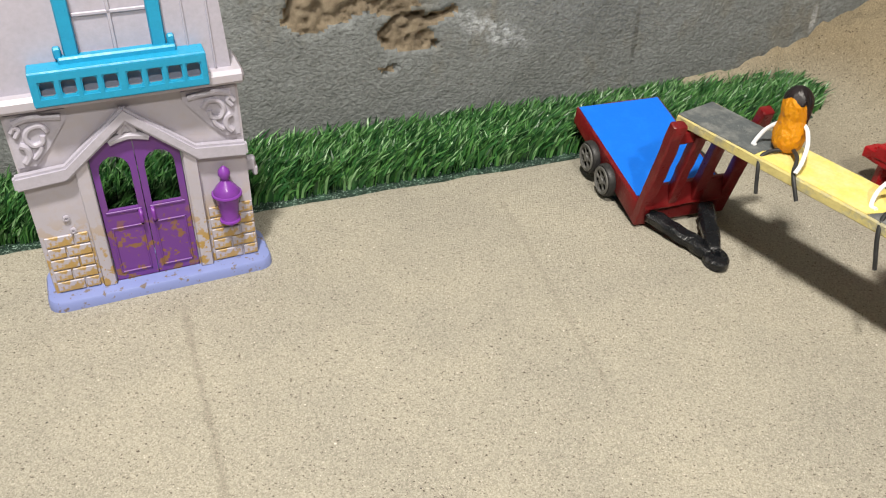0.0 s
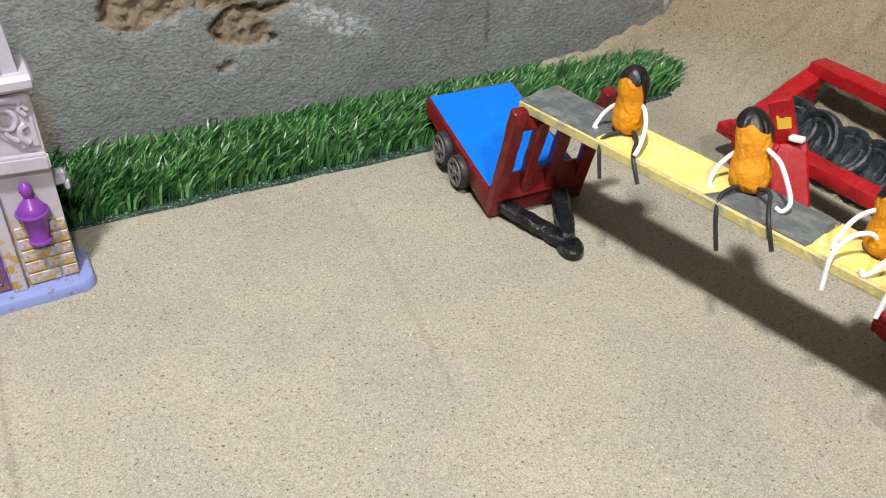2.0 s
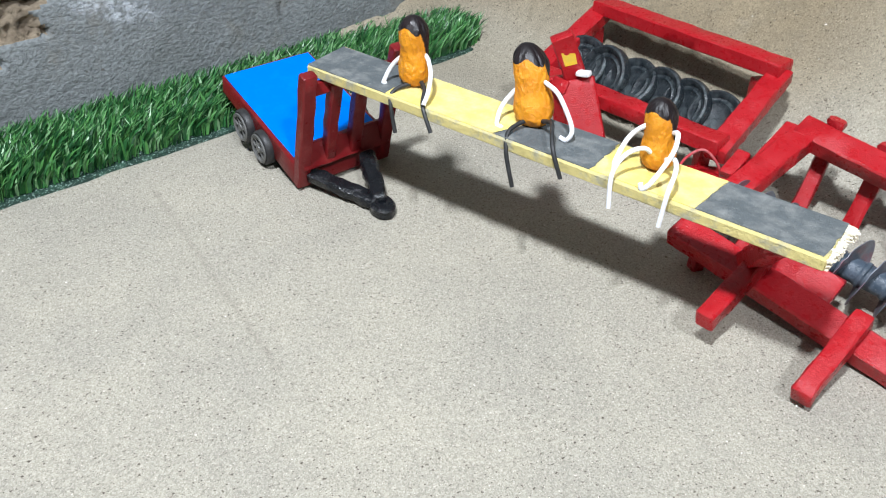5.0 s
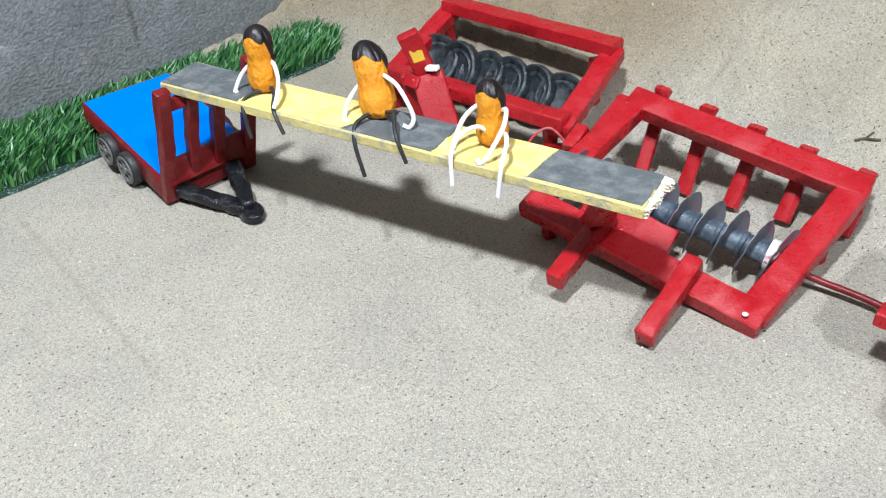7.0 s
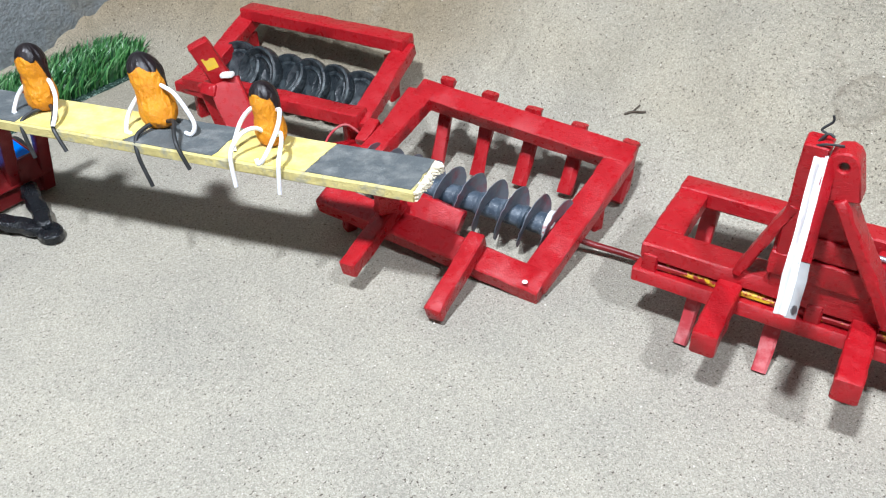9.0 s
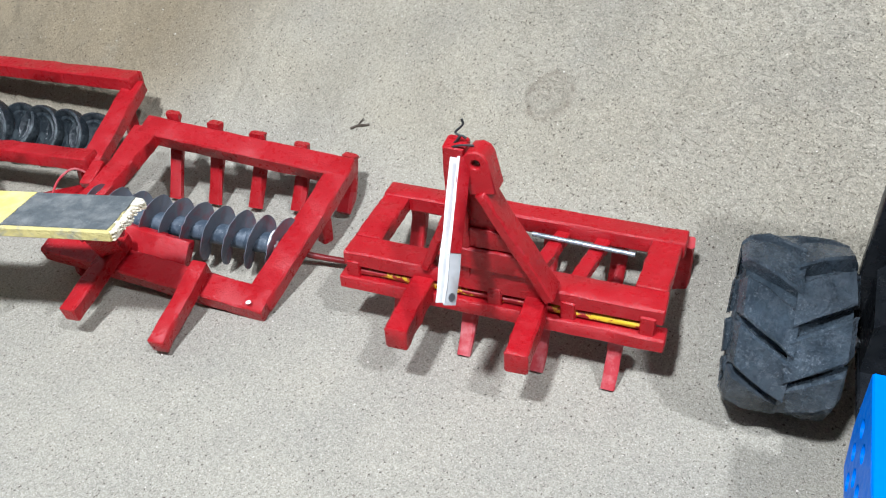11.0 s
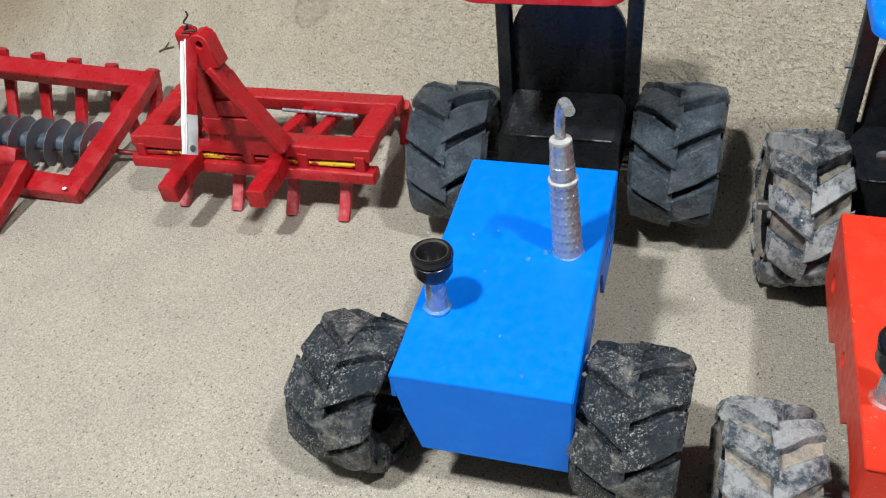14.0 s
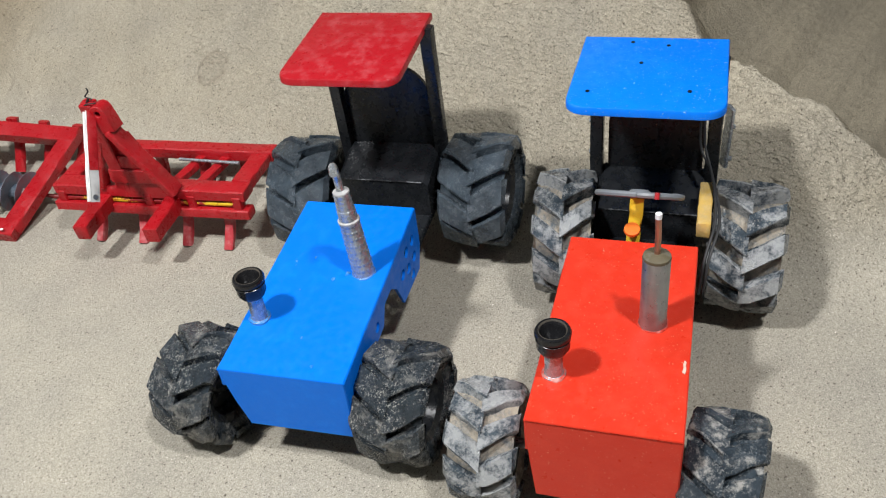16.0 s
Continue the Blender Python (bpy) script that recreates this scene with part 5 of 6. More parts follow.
    bar("panel_batten", (6.9, -0.58, 8.3), (10.3, -0.58, 8.3), 0.22, 1.15)
    # Hanging link bar of folded sheet metal.
    a, b = Vector((7.75, -1.75, 13.65)), Vector((8.15, -5.5, 7.95))
    d = (b - a).normalized()
    up = Vector((0, -0.79, 0.61))
    across = (Vector((1, 0, 0)) - d * d.x).normalized()
    face = up * 0.5 + across * 0.866
    edge = up * 0.866 - across * 0.5
    low = a.lerp(b, 0.67)
    out = face * 0.3
    link = bar("link_bar", a + out, low + out, 0.78, 0.1, face, RED, "folded metal channel bar, its face painted red", steps=8, bevel=0.03)
    bar("bare_plate", low + d * 0.01 + out, b + d * 0.25 + out, 0.8, 0.09, face, BARE_SHEET, "bare pale grey lower plate", link, 3, 1.0, 0.03)
    bar("white_flange", a - out, b + d * 0.2 - out, 0.78, 0.1, face, WHITE, "white channel flange", link, 8, 1.0, 0.03)
    bar("white_web", a - edge * 0.05, b + d * 0.2 - edge * 0.05, 0.5, 0.12, edge, WIRE_WHITE, "white channel web", link, 8, 1.0, 0.03)
    bar("white_lip", a + out + edge * 0.4, b + d * 0.2 + out + edge * 0.4, 0.11, 0.05, edge, WHITE, "white edge of the face", link, 8, 1.0, 0.02)
    bm = bmesh.new()
    m = Matrix.Translation(b - d * 0.15 + face * 0.35) @ face.to_track_quat("Z", "Y").to_matrix().to_4x4()
    lathe(bm, [(0.12, 0), (0.2, 0), (0.2, 0.05), (0.12, 0.05)], 14, m)
    part("eyelet", bm, GREY_METAL, link)
    bm = bmesh.new()
    tube(bm, [(9.8, 4.5, T - 0.1), (15.8, 4.1, T - 0.05)], 0.14, 10)
    part("steel_rod", bm, SILVER, tool, "thin bright steel rod")
    bm = bmesh.new()
    tube(bm, [(7.1, -1.4, 13.9), (7.6, -1.5, 14.15), (8.3, -1.4, 14.2)], 0.06, 6)
    tube(bm, [(7.3, -1.0, 14.0), (7.45, -0.95, 14.35), (7.2, -0.9, 14.5), (7.55, -0.8, 14.9), (7.5, -0.8, 15.2)], 0.06, 6)
    tube(bm, [(7.2, -1.1, 14.0), (7.5, -1.0, 14.4), (7.8, -1.0, 14.3)], 0.06, 6)
    part("tie_wire", bm, WIRE_BLACK, tool)


cultivator()


# ---- tractors ----
def tyre_mesh(name, R, W, count, depth, fill, lead, mat, floor_mat):
    """A lugged tractor tyre round the y axis: a rounded carcass and two rows of slanted lugs."""
    turn = pose(0, 0, 0, 90)
    body = bmesh.new()
    h, c = W / 2, R - depth
    lathe(body, [(R * 0.56, -h * 0.8), (R * 0.66, -h * 0.95), (R * 0.8, -h), (c * 0.97, -h * 0.93), (c, -h * 0.7), (c + 0.05, 0), (c, h * 0.7), (c * 0.97, h * 0.93), (R * 0.8, h), (R * 0.66, h * 0.95), (R * 0.56, h * 0.8), (R * 0.58, 0)], 48, turn, True)
    for v in body.verts:
        v.co *= 1 + 0.012 * fbm(v.co.x * 0.8, v.co.y * 0.8, v.co.z * 0.8)
    body = mesh_of("carcass_" + name, body, floor_mat)
    lugs = bmesh.new()
    pitch = 2 * math.pi / count
    for side in (-1, 1):
        for k in range(count):
            a0 = pitch * (k + (0.5 if side > 0 else 0)) + rng.uniform(-0.03, 0.03)
            size = pitch * fill * rng.uniform(0.94, 1.05)
            loops = []
            for v, top in ((-0.05, R), (0.3, R + 0.02), (0.65, R - 0.03), (0.99, R - 0.16), (1.1, R - depth * 0.8), (1.07, R * 0.8)):
                y = side * v * h
                mid = a0 + lead * v
                low = min(c - 0.15, top - 0.08) if v < 1 else top - 0.1
                wear = rng.uniform(-0.07, 0.04)
                loop = []
                for ang, r in ((mid - size / 2, low), (mid - size / 2 * 0.94, top - 0.05 + wear), (mid - size / 2 * 0.82, top + 0.02 + wear), (mid + size / 2 * 0.8, top - 0.16 * depth + wear), (mid + size / 2 * 0.93, top - 0.3 * depth + wear), (mid + size / 2, low)):
                    loop.append((r * math.cos(ang), y, r * math.sin(ang)))
                loops.append(loop)
            rings(lugs, loops)
    for v in lugs.verts:
        v.co += Vector((fbm(v.co.x, v.co.y, v.co.z), fbm(v.co.y, v.co.z, v.co.x + 9), fbm(v.co.z, v.co.x, v.co.y + 5))) * (0.14 if name.startswith("front") else 0.11)
    return body, mesh_of("tyre_" + name, lugs, mat)


def rim_mesh(name, R, W, mat):
    bm = bmesh.new()
    h = W / 2
    lathe(bm, [(0, -h * 0.35), (R * 0.14, -h * 0.35), (R * 0.18, -h * 0.28), (R * 0.4, -h * 0.3), (R * 0.47, -h * 0.72), (R * 0.58, -h * 0.84), (R * 0.6, -h * 0.7), (R * 0.6, h * 0.7), (R * 0.58, h * 0.84), (R * 0.47, h * 0.72), (R * 0.4, h * 0.3), (R * 0.18, h * 0.28), (R * 0.14, h * 0.4), (0, h * 0.4)], 36, pose(0, 0, 0, 90))
    return mesh_of(name, bm, mat)


def wheel(parent, name, rim, body, lugs, m):
    ob = same_part(name, rim, parent, m)
    same_part("tyre_carcass", body, ob, Matrix())
    same_part("tyre_tread", lugs, ob, Matrix())
    return ob


def rounded_roof(bm, x0, x1, y0, y1, z0, z1, thick, front_r):
    """A roof board, round at its front corners; x1 is the front."""
    loop = [(x0, y0), (x0, y1)]
    loop += [(x1 - front_r + front_r * math.sin(a), y1 - front_r + front_r * math.cos(a)) for a in (radians(15 * k) for k in range(7))]
    loop += [(x1 - front_r + front_r * math.cos(a), y0 + front_r - front_r * math.sin(a)) for a in (radians(15 * k) for k in range(7))]
    cx, cy = (x0 + x1) / 2, (y0 + y1) / 2

    def at(x, y, lift, inset):
        k = (x - x0) / (x1 - x0)
        return (x + (cx - x) * inset, y + (cy - y) * inset, z0 + (z1 - z0) * k + lift)

    rings(bm, [[at(x, y, lift, s) for x, y in loop] for lift, s in ((0, 0.03), (0.1, 0.0), (thick - 0.14, 0.0), (thick - 0.04, 0.012), (thick, 0.035))])


def air_cleaner(parent, x, y, z, tall, glue):
    bm = bmesh.new()
    lathe(bm, [(0.0, -0.1), (0.66, -0.1), (0.66, 0.08), (0.52, 0.14), (0.5, 0.3), (0.48, tall - 1.05), (0, tall - 1.05)], 22, Matrix.Translation((x, y, z)))
    stem = part("air_cleaner", bm, SILVER, parent, "short silver intake stem with a black bowl")
    bm = bmesh.new()
    t = tall
    lathe(bm, [(0.37, t - 1.35), (0.74, t - 1.3), (0.90, t - 1.0), (0.90, t - 0.62), (0.94, t - 0.42), (0.86, t - 0.36), (0.97, t - 0.26), (0.99, t - 0.05), (0.92, t + 0.1), (0.79, t + 0.12), (0.70, t + 0.04), (0.64, t - 0.15), (0.41, t - 0.6), (0.18, t - 0.95), (0.00, t - 0.98)], 30, Matrix.Translation((x, y, z)))
    bowl = part("intake_bowl", bm, BLACK_GLOSS, stem, "glossy black rubber bowl")
    bm = bmesh.new()
    lathe(bm, [(0.7, t + 0.03), (0.735, t + 0.1), (0.765, t + 0.14), (0.79, t + 0.1), (0.73, t + 0.02)], 30, Matrix.Translation((x, y, z)), True)
    part("inner_ring", bm, RING_BROWN, bowl, "thin dusty brown ring inside the rim")
    bm = bmesh.new()
    glue_ring(bm, x, y, z, 0.64, 0.76)
    part("glue_ring", bm, glue, stem, "thin bead of dried glue")


BLACK_GLOSS = painted("shiny_black_rubber", (0.010, 0.010, 0.011), (0.02, 0.02, 0.02), (0.6, 0.75), 0.2, 0.01)


GLUE = painted("dried_clear_glue", (0.03, 0.2, 0.55), (0.2, 0.34, 0.5), (0.5, 0.65), 0.35, 0.03)
GLUE_RED = painted("dried_glue_over_red", (0.55, 0.05, 0.03), (0.5, 0.25, 0.22), (0.5, 0.65), 0.35, 0.03)
GLUE_WHITE = painted("chalky_white_glue", (0.46, 0.46, 0.45), (0.3, 0.3, 0.3), (0.45, 0.6), 0.5, 0.03)
RING_BROWN = painted("dusty_brown_rubber", (0.045, 0.038, 0.03), (0.08, 0.07, 0.055), (0.4, 0.6), 0.5, 0.01)


def glue_ring(bm, x, y, z, r0, r1):
    """An uneven bead of dried glue round a pipe's foot."""
    loops = []
    for k in range(33):
        a = 2 * math.pi * k / 32
        r = r0 + (r1 - r0) * (0.5 + 0.9 * fbm(math.cos(a) * 1.4 + x, math.sin(a) * 1.4, y))
        c, s = math.cos(a), math.sin(a)
        loops.append([(x + c * q, y + s * q, z + h) for q, h in ((r0 - 0.1, -0.1), (r0 - 0.1, 0.14), ((r0 + r) / 2, 0.08), (r, 0.03), (r, -0.1))])
    rings(bm, loops)


PALE_PRIMER = painted("pale_primer", (0.6, 0.5, 0.42), (0.62, 0.3, 0.2), (0.45, 0.65), 0.6, 0.02)
RUSTY = painted("rusty_olive_metal", (0.10, 0.085, 0.05), (0.2, 0.19, 0.16), (0.5, 0.7), 0.5, 0.03)


def hood_sides(kind):
    """Outline of a bonnet's side sheet in length and height, with its openings."""
    if kind == "blue":
        outline = [(0.0, 9.1), (0.0, 6.0), (0.8, 4.3), (4.6, 4.3), (5.6, 6.4), (6.6, 7.2), (8.0, 7.1), (8.7, 5.9), (10.6, 5.7), (11.0, 6.0), (11.6, 6.7), (13.6, 6.6), (14.5, 5.0), (14.6, 3.3), (15.5, 3.3), (15.5, 7.7)]
        return outline, [circle(x, z, 0.42) for x, z in ((1.5, 7.4), (2.9, 7.4), (1.5, 6.0), (2.9, 6.0), (2.2, 4.95), (4.1, 6.4))] + [circle(9.7, 6.7, 0.36)]
    outline = [(0.0, 8.6), (0.0, 4.6), (5.0, 4.6), (6.0, 5.6), (11.0, 5.6), (11.8, 6.6), (13.6, 6.6), (14.5, 5.2), (14.6, 2.7), (15.7, 2.7), (15.7, 8.6)]
    return outline, [circle(2.5, 6.2, 0.5), circle(8.4, 6.8, 0.4)]


EDGE_PALE = painted("black_paint_with_pale_grey", (0.012, 0.013, 0.015), (0.2, 0.21, 0.22), (0.48, 0.6), 0.4, 0.02)


def tractor(kind):
    blue = kind == "blue"
    if blue:
        ob = thing("toy_tractor", 49.15, -13.65, 0, 201.05, "handmade toy tractor with a blue bonnet and red roof", "toy tractor", "toy tractors")
        paint, front, rear, length, y0, y1 = BLUE, 7.75, 9.15, 15.6, -3.95, 4.15
    else:
        ob = thing("toy_tractor", 54.55, -32.35, 0, 199.5, "handmade toy tractor with an orange-red bonnet and blue roof, sandy tyres", "toy tractor", "toy tractors")
        paint, front, rear, length, y0, y1 = ORANGE_RED, 8.75, 8.75, 15.8, -4.15, 3.85
    low = 3.15 if blue else 2.7
    ym = (y0 + y1) / 2
    # Bonnet: a top sheet folded down at the front and sides.
    bm = bmesh.new()
    beam(bm, (0, ym, rear - 0.12), (length, ym, front - 0.12), y1 - y0, 0.24, (0, 0, 1), 0.08, 0.012, 8)
    bonnet = part("bonnet", bm, paint, ob)
    bm = bmesh.new()
    inset = 1.1 if blue else 0.45
    face = [(y0 + 0.02, front - 0.06), (y1 - 0.02, front - 0.06), (y1 - 0.04, low), (y0 + inset, low), (y0 + inset * 0.45, (front + low) / 2 - 0.2)]
    rings(bm, [[(x, ym + (y - ym) * k, z) for y, z in face] for x, k in ((length - 0.2, 0.995), (length - 0.05, 1.0), (length, 0.985))])
    part("front_panel", bm, paint, bonnet)
    outline, holes = hood_sides(kind)
    for y in (y0, y1 - 0.2):
        bm = bmesh.new()
        shape = [(x, max(z, 6.3) if y == y0 and x > 14 else z) for x, z in outline]
        plate(bm, [(x, min(z, rear + (front - rear) * x / length - 0.2)) for x, z in shape], holes, y, y + 0.2)
        part("side_panel", bm, paint, bonnet)
    # Chassis and axles.
    bm = bmesh.new()
    beam(bm, (-9.0, ym, 4.3), (length - 1.0, ym, 4.3), 3.2, 1.6, (0, 0, 1), 0.15, 0.03)
    part("chassis", bm, BLACK, ob)
    rx, fx = (-7.0, 13.0) if blue else (-5.6, 13.2)
    rr, fr = (4.55, 3.8) if blue else (4.5, 3.6)
    rw, fw = (4.8, 4.2) if blue else (4.3, 3.7)
    for x, z, half in ((rx, rr + 0.4, 7.5), (fx, fr, 6.5)):
        bm = bmesh.new()
        tube(bm, [(x, ym - half, z), (x, ym + half, z)], 0.3)
        part("axle", bm, GREY_METAL, ob)
    rear_tyre = tyre_mesh("rear_" + kind, rr, rw, 10, 0.85 if blue else 0.95, 0.86 if blue else 0.58, 0.34, RUBBER if blue else RUBBER_GREY, RUBBER if blue else RUBBER_CAKED)
    front_tyre = tyre_mesh("front_" + kind, fr, fw, 10, 0.66, 0.87 if blue else 0.66, 0.36, RUBBER_DUSTY if blue else RUBBER_GREY, RUBBER_DUSTY if blue else RUBBER_CAKED)
    rear_rim, front_rim = rim_mesh("rear_rim", rr, rw, BLACK), rim_mesh("front_rim", fr, fw, BLACK)
    if blue:
        wheel(ob, "rear_wheel", rear_rim, *rear_tyre, cmpose(rx, -6.95, rr + 0.55, 0, 0, 3))
        wheel(ob, "rear_wheel", rear_rim, *rear_tyre, cmpose(rx - 0.9, 7.1, rr + 1.05, 0, 40, -2) @ Matrix.Diagonal((0.985, 1, 0.985, 1)))
        wheel(ob, "front_wheel", front_rim, *front_tyre, cmpose(fx + 0.2, -6.6, fr - 0.1, 0, 10, -11))
        wheel(ob, "front_wheel", front_rim, *front_tyre, cmpose(fx - 0.2, 6.5, fr - 0.1, 0, 25, -3))
    else:
        wheel(ob, "rear_wheel", rear_rim, *rear_tyre, cmpose(rx, -5.4, rr + 0.42, 0, 15, 4) @ Matrix.Diagonal((1.02, 0.91, 1.02, 1)))
        wheel(ob, "rear_wheel", rear_rim, *rear_tyre, cmpose(rx, 7.05, rr + 0.4, 0, 33, -3) @ Matrix.Diagonal((1.015, 1.04, 1.015, 1)))
        wheel(ob, "front_wheel", front_rim, *front_tyre, cmpose(fx, -6.9, fr - 0.1, 0, 5, 3))
        cleaner = tyre_mesh("front_clean", fr, fw, 10, 0.6, 0.8, 0.36, RUBBER_PATCHED, RUBBER_PATCHED)
        wheel(ob, "front_wheel", front_rim, *cleaner, cmpose(fx, 6.1, fr - 0.1, 0, 28, -6))
    # Cab.
    bm = bmesh.new()
    block(bm, -9.4, 0.2, -3.6, 3.7, 4.6, 5.2, 0.1)
    part("cab_floor", bm, BLACK, ob)
    bm = bmesh.new()
    if blue:
        loops = []
        for x, z in ((-8.4, 9.2), (-4.5, 8.2)):
            loops.append([(x, -3.55, 5.0), (x, 3.75, 5.0), (x, 3.75, z - 0.35), (x, 3.4, z), (x, -3.2, z), (x, -3.55, z - 0.35)])
        rings(bm, loops)
    else:
        loops = []
        for x, z in ((-8.8, 9.0), (-5.0, 7.6)):
            loops.append([(x, -3.3, 5.0), (x, 4.2, 5.0), (x, 4.2, z - 0.3), (x, 3.9, z), (x, -3.0, z), (x, -3.3, z - 0.3)])
        rings(bm, loops)
    seat = part("seat_box", bm, BLACK, ob, "glossy black seat box")
    # A thin pale grey line along the seat box's front top edge.
    bm = bmesh.new()
    tube(bm, [(-4.5, -2.9, 8.17), (-4.47, -0.5, 8.2), (-4.48, 3.3, 8.18)] if blue else [(-5.0, -2.6, 7.57), (-4.97, 0.8, 7.6), (-4.98, 3.7, 7.58)], 0.05, 6, 5)
    part("pale_edge", bm, EDGE_PALE, seat, "thin pale grey edge line")
    bm = bmesh.new()
    back = arch(-3.4, 3.55, 8.6, 12.8, 3.1, 18) if blue else arch(-2.8, 3.7, 8.0, 12.4, 3.2, 18)
    plate(bm, back, [], 0, 0.35)
    bm.transform(pose(0, 0, 0, 0, 0, 90) @ Matrix.Diagonal((1, -1, 1, 1)))
    bm.transform(Matrix.Translation((-8.9, 0, 0)))
    part("back_panel", bm, BLACK, ob, "arched black back panel")
    top0, top1 = (19.1, 18.15) if blue else (17.9, 17.75)
    for y in (-3.75, 4.0) if blue else (-3.55, 4.3):
        bm = bmesh.new()
        beam(bm, (-8.6, y, 5.0), (-7.9, y, top0 - 0.1), 0.9, 0.95, (1, 0, 0), 0.08, 0.03)
        part("roof_post", bm, BLACK, ob)
    bm = bmesh.new()
    if blue:
        rounded_roof(bm, -9.7, -0.35, -4.45, 4.0, top0 - 0.35, top1 - 0.1, 0.6, 1.1)
        part("roof", bm, ROOF_RED, ob, "flat satin red roof board with rounded front corners")
    else:
        rounded_roof(bm, -9.9, -0.1, -4.6, 4.65, top0 - 0.3, top1 - 0.2, 0.64, 1.3)
        roof = part("roof", bm, BLUE_DUSTY, ob, "flat blue roof board with rounded front corners and dust")
        for x, y in ((-2.0, -3.4), (-2.4, 2.5), (-6.0, -0.6), (-8.6, 0.9), (-9.0, -1.4)):
            bm = bmesh.new()
            lathe(bm, [(0, 0), (0.13, 0), (0.13, 0.05), (0, 0.06)], 10, Matrix.Translation((x, y, 18.22)))
            part("screw_head", bm, BLACK, roof)
    # Pipes on the bonnet.
    if blue:
        for sx, sy, size in ((7.5, 0.7, 0.22), (6.2, -2.4, 0.12), (6.55, -2.3, 0.09), (5.7, -1.2, 0.1), (6.9, 1.5, 0.2), (8.7, -1.2, 0.08), (12.6, 0.4, 0.1), (14.6, 1.8, 0.12)):
            bm = bmesh.new()
            sz = rear + (front - rear) * sx / length
            loops = []
            for h, k in ((-0.03, 1.0), (0.015, 0.95), (0.025, 0.5)):
                loops.append([(sx + k * size * (1 + 0.8 * fbm(math.cos(a) + sx, math.sin(a), sy)) * math.cos(a), sy + k * size * (1 + 0.8 * fbm(math.cos(a) + sx, math.sin(a), sy)) * math.sin(a) * 0.7, sz + h) for a in (2 * math.pi * j / 14 for j in range(14))])
            rings(bm, loops)
            part("glue_spot", bm, GLUE, bonnet)
        air_cleaner(ob, 11.35, -2.85, 8.15, 3.25, GLUE)
        x, y, z = 6.6, 2.5, 8.5
        bm = bmesh.new()
        lathe(bm, [(0, -0.1), (0.76, -0.1), (0.76, 0.12), (0.72, 0.2), (0.65, 4.05), (0.69, 4.1), (0.69, 4.26), (0.64, 4.3), (0, 4.3)], 24, Matrix.Translation((x, y, z)))
        for row in range(8):
            for k in range(14):
                a = 2 * math.pi * (k + 0.5 * (row % 2)) / 14
                r = 0.715 - 0.0091 * row
                lathe(bm, [(0.12, -0.02), (0.09, 0.012), (0.0, 0.022)], 8, Matrix.Translation((x + r * math.cos(a), y + r * math.sin(a), z + 0.55 + row * 0.5)) @ Vector((math.cos(a), math.sin(a), 0)).to_track_quat("Z", "Y").to_matrix().to_4x4())
        pipe = part("exhaust", bm, SILVER, ob, "dimpled silver exhaust pipe in two stages")
        bm = bmesh.new()
        lathe(bm, [(0, 4.2), (0.6, 4.2), (0.585, 5.1), (0.565, 5.12), (0.52, 6.15), (0.53, 6.2), (0.52, 6.32), (0.44, 6.4), (0.2, 6.42), (0, 6.42)], 22, Matrix.Translation((x, y, z)))
        part("upper_pipe", bm, SILVER, pipe)
        bm = bmesh.new()
        lathe(bm, [(0.56, 4.25), (0.7, 4.22), (0.7, 4.31), (0.6, 4.38)], 24, Matrix.Translation((x, y, z)), True)
        lathe(bm, [(0.24, 6.36), (0.52, 6.32), (0.51, 6.4), (0.26, 6.5)], 20, Matrix.Translation((x, y, z)), True)
        part("solder_rim", bm, GLUE_WHITE, pipe, "whitish glued rim")
        bm = bmesh.new()
        glue_ring(bm, x, y, z, 0.74, 0.9)
        part("glue_ring", bm, GLUE, pipe, "whitish dried glue")
        bm = bmesh.new()
        tube(bm, [(x, y, z + 6.3), (x, y, z + 7.1), (x + 0.3, y + 0.15, z + 8.0), (x + 0.95, y + 0.45, z + 8.75), (x + 1.75, y + 0.8, z + 8.8)], 0.25, 12, 6)
        part("tail_pipe", bm, SILVER, pipe)
        # The whole pipe leans a little outwards.
        tilt = Matrix.Translation(Vector((x, y, z)) * CM) @ pose(0, 0, 0, 3.5, 1.0, 0) @ Matrix.Translation(Vector((-x, -y, -z)) * CM)
        pipe.matrix_basis = tilt
    else:
        air_cleaner(ob, 12.3, -3.15, 8.75, 3.1, GLUE_RED)
        x, y, z = 7.5, 1.65, 8.75
        bm = bmesh.new()
        lathe(bm, [(0, -0.1), (0.82, -0.1), (0.8, 0.12), (0.76, 0.2), (0.76, 4.75), (0.7, 4.88), (0.35, 5.0), (0.0, 5.02)], 26, Matrix.Translation((x, y, z)))
        pipe = part("exhaust", bm, GREY_METAL, ob, "plain grey exhaust cylinder with a copper stick")
        bm = bmesh.new()
        lathe(bm, [(0.74, 4.7), (0.775, 4.78), (0.74, 4.92), (0.4, 5.06), (0.0, 5.1)], 20, Matrix.Translation((x, y, z)))
        part("cap", bm, RUSTY, pipe, "rusty olive-brown cap with a pale rim")
        bm = bmesh.new()
        glue_ring(bm, x, y, z, 0.8, 0.9)
        part("glue_ring", bm, GLUE_RED, pipe, "thin bead of dried glue")
        bm = bmesh.new()
        plate(bm, [(10.2, 0.0), (10.5, -0.06), (10.7, -0.02), (11.1, -0.08), (11.2, 0.08), (10.8, 0.13), (10.6, 0.09), (10.3, 0.12)], [], -0.03, 0.03)
        bm.transform(Matrix.Translation((0, 3.55, 8.77)) @ pose(0, 0, 0, -90))
        part("paint_chip", bm, PALE_PRIMER, bonnet, "chip of bare white primer on the edge")
        bm = bmesh.new()
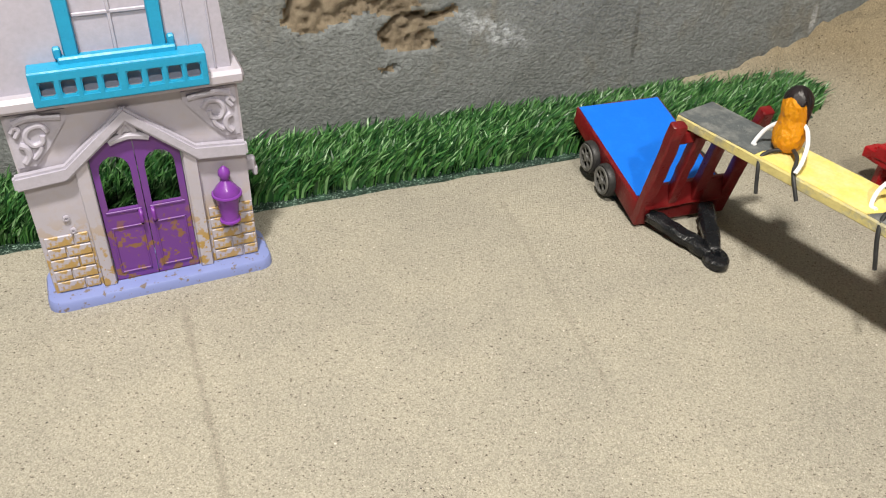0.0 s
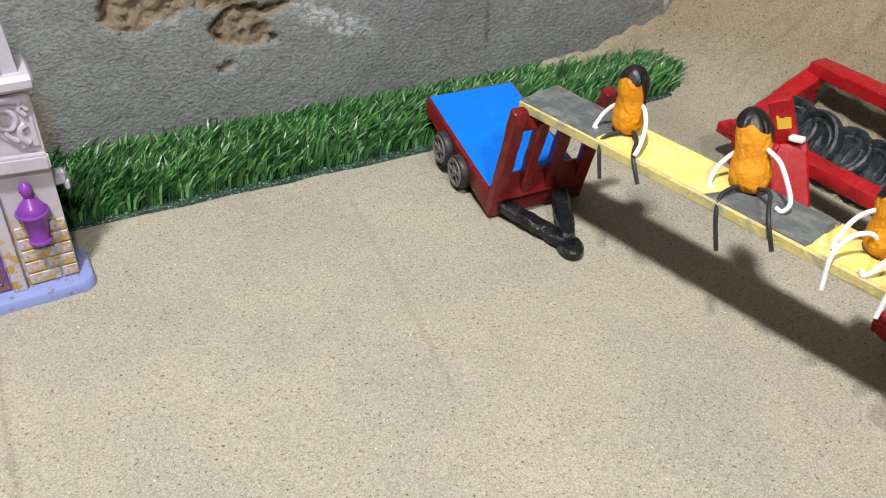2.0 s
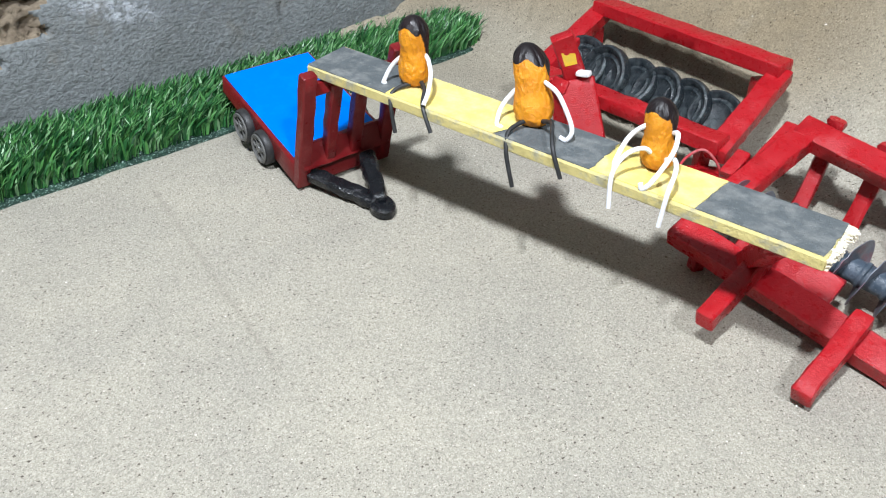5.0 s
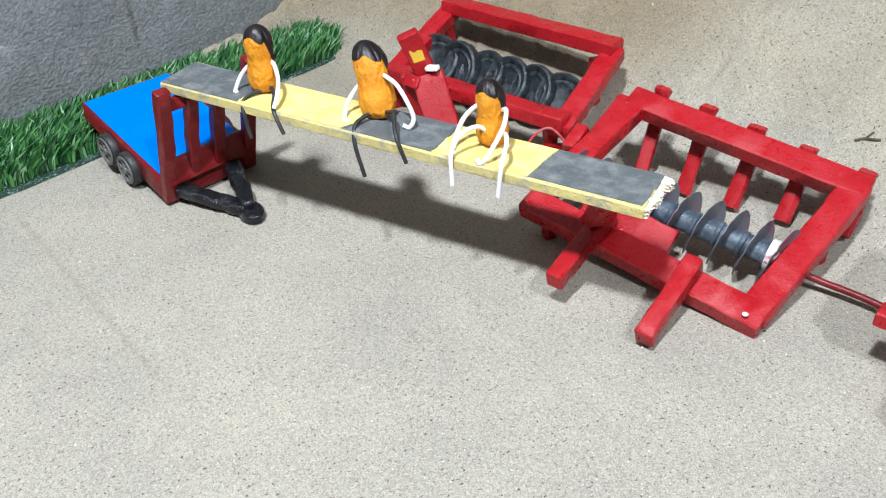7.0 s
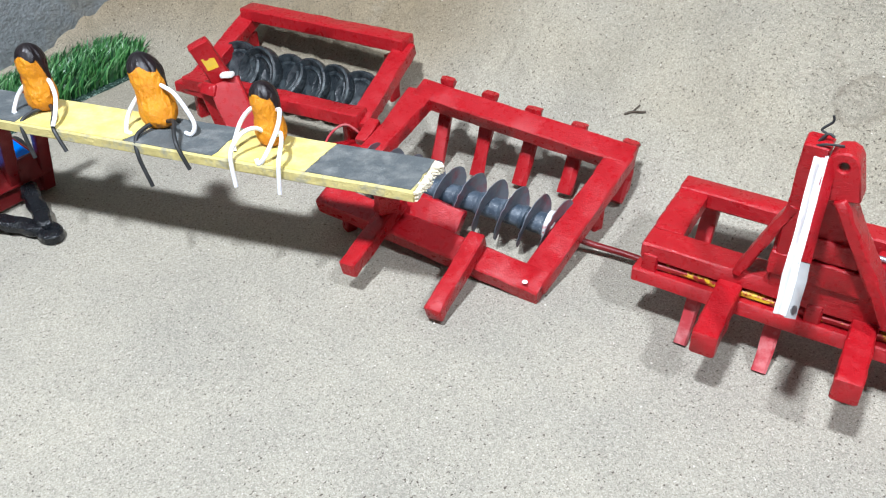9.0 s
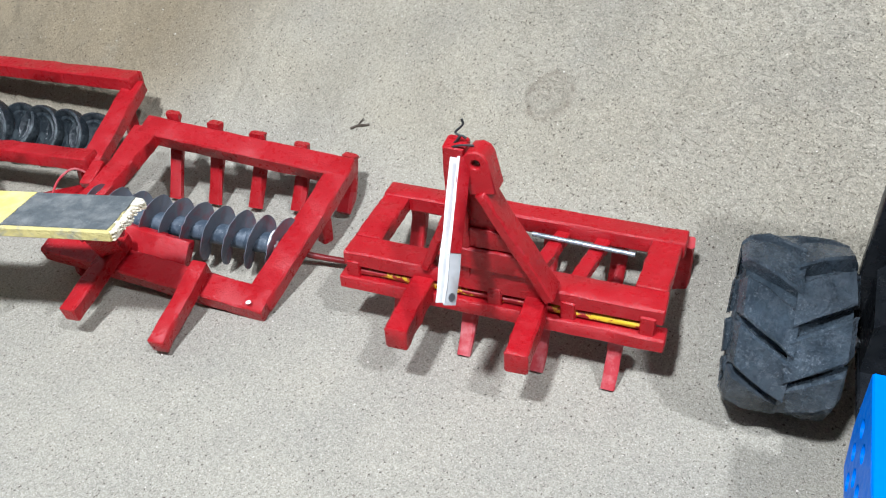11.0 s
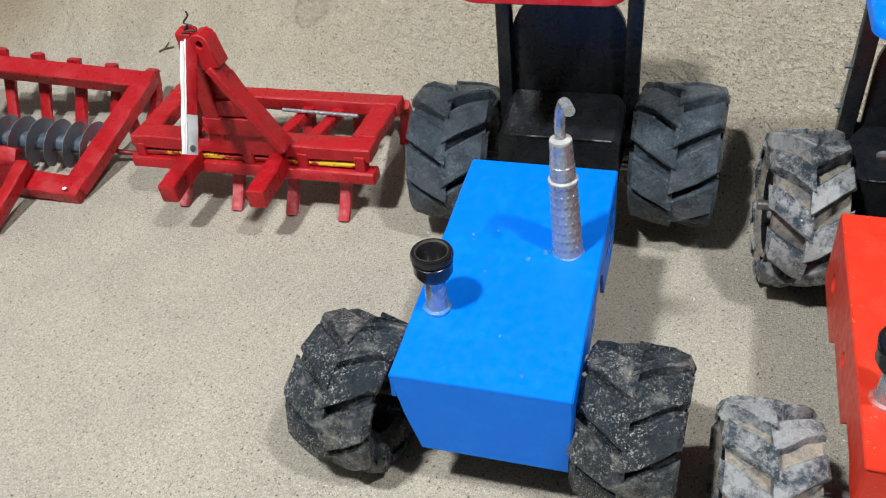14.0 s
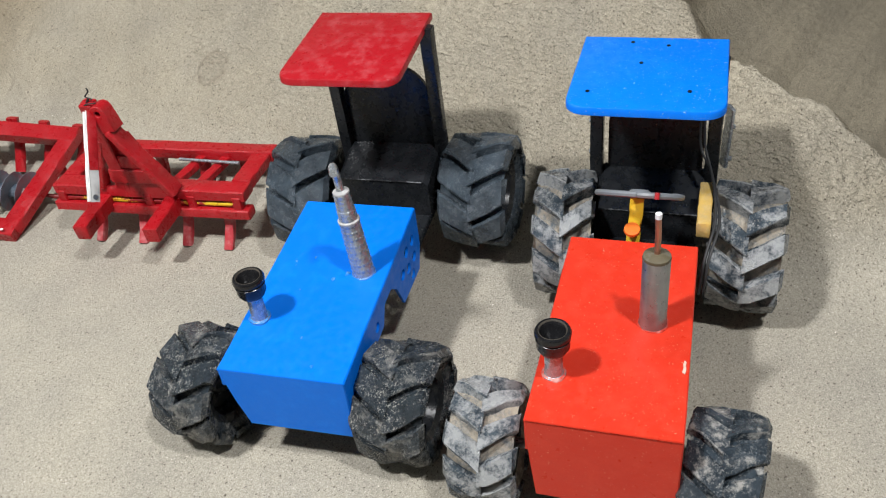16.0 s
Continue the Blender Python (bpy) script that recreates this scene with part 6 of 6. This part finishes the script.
        tube(bm, [(x, y, z + 5.0), (x - 0.02, y, z + 6.2), (x + 0.02, y - 0.05, z + 7.4)], 0.17, 10)
        stick = part("stick", bm, COPPER, pipe)
        bm = bmesh.new()
        tube(bm, [(x + 0.02, y - 0.05, z + 7.35), (x + 0.02, y - 0.05, z + 7.65)], 0.18, 10)
        part("stick_tip", bm, WIRE_WHITE, stick)
        # Steering gear.
        bm = bmesh.new()
        m = Matrix.Translation((-2.0, -0.05, 11.0)) @ pose(0, 0, 0, 0, -34)
        ring = [m @ Vector((2.65 * math.cos(a), 2.65 * math.sin(a), 0)) for a in (2 * math.pi * k / 40 for k in range(41))]
        tube(bm, ring, 0.2, 8, 1)
        wheel_ob = part("steering_wheel", bm, STEERING, ob, "light grey toy steering wheel")
        for k in range(3):
            a = radians(100 + 120 * k)
            bm = bmesh.new()
            beam(bm, m @ Vector((0, 0, 0)), m @ Vector((2.6 * math.cos(a), 2.6 * math.sin(a), 0)), 0.55, 0.16)
            part("spoke", bm, STEERING, wheel_ob)
        bm = bmesh.new()
        lathe(bm, [(0, -0.2), (0.7, -0.2), (0.7, 0.2), (0.5, 0.35), (0, 0.35)], 20, m)
        part("hub", bm, STEERING, wheel_ob)
        bm = bmesh.new()
        lathe(bm, [(0, -0.21), (0.16, -0.21), (0.16, 0.21), (0, 0.21)], 8, m @ Matrix.Translation((2.6, 1.2, 0)))
        part("red_mark", bm, RED, wheel_ob, "small red smear")
        bm = bmesh.new()
        beam(bm, (-1.9, -0.15, 10.9), (-0.2, -0.3, 6.6), 0.85, 0.5, (1, 0, 0.3), 0.08)
        column = part("steering_column", bm, BRIGHT_YELLOW, ob, "yellow wooden steering column")
        bm = bmesh.new()
        lathe(bm, [(0, 0), (0.5, 0), (0.54, 0.1), (0.5, 0.25), (0, 0.28)], 18, Matrix.Translation((-0.5, -0.3, 9.2)) @ pose(0, 0, 0, 0, 20))
        part("column_clip", bm, ORANGE, column, "orange plastic clip")
        bm = bmesh.new()
        beam(bm, (-5.6, 4.1, 9.4), (-1.1, 4.05, 9.2), 0.85, 1.15, (0, 0, 1), 0.06, 0.03)
        part("wooden_block", bm, RAW_WOOD, ob, "raw yellow wood block beside the seat")
        for k, (dy, dz) in enumerate(((0.0, 0.0), (0.25, 0.2))):
            bm = bmesh.new()
            tube(bm, [(-8.0, 3.3 + dy, 14.0), (-7.4, 3.5 + dy, 11.5 + dz), (-5.8, 4.3, 10.6), (-2.0, 4.75 + dy, 9.6), (0.6, 4.3 + dy, 8.4), (1.6, 4.1 + dy, 6.2 + dz)], 0.1, 6)
            part("cable", bm, WIRE_BLACK, ob)
        for y in (-3.72, 5.1):
            bm = bmesh.new()
            beam(bm, (-9.2, y, 9.1), (-8.8, y + 0.1, 13.9), 0.9, 0.26, (-0.5, 1, 0), 0.06, 0.0)
            strap = part("lift_strap", bm, SILVER, ob, "bright metal strap with bolts")
            for z in (9.8, 12.3):
                bm = bmesh.new()
                s = -1 if y < 0 else 1
                lathe(bm, [(0, 0), (0.28, 0), (0.28, 0.25), (0.16, 0.28), (0.16, 0.5), (0, 0.52)], 6, Matrix.Translation((-9.0, y, z)) @ pose(0, 0, 0, -90 * s))
                part("bolt", bm, SILVER, strap)
    # Footing block under the bonnet.
    bm = bmesh.new()
    block(bm, fx - 1.2, fx + 1.2, ym - 2.5, ym + 2.5, fr - 0.5, fr + 1.0, 0.15)
    part("axle_block", bm, BLACK, ob)


tractor("blue")
tractor("red")
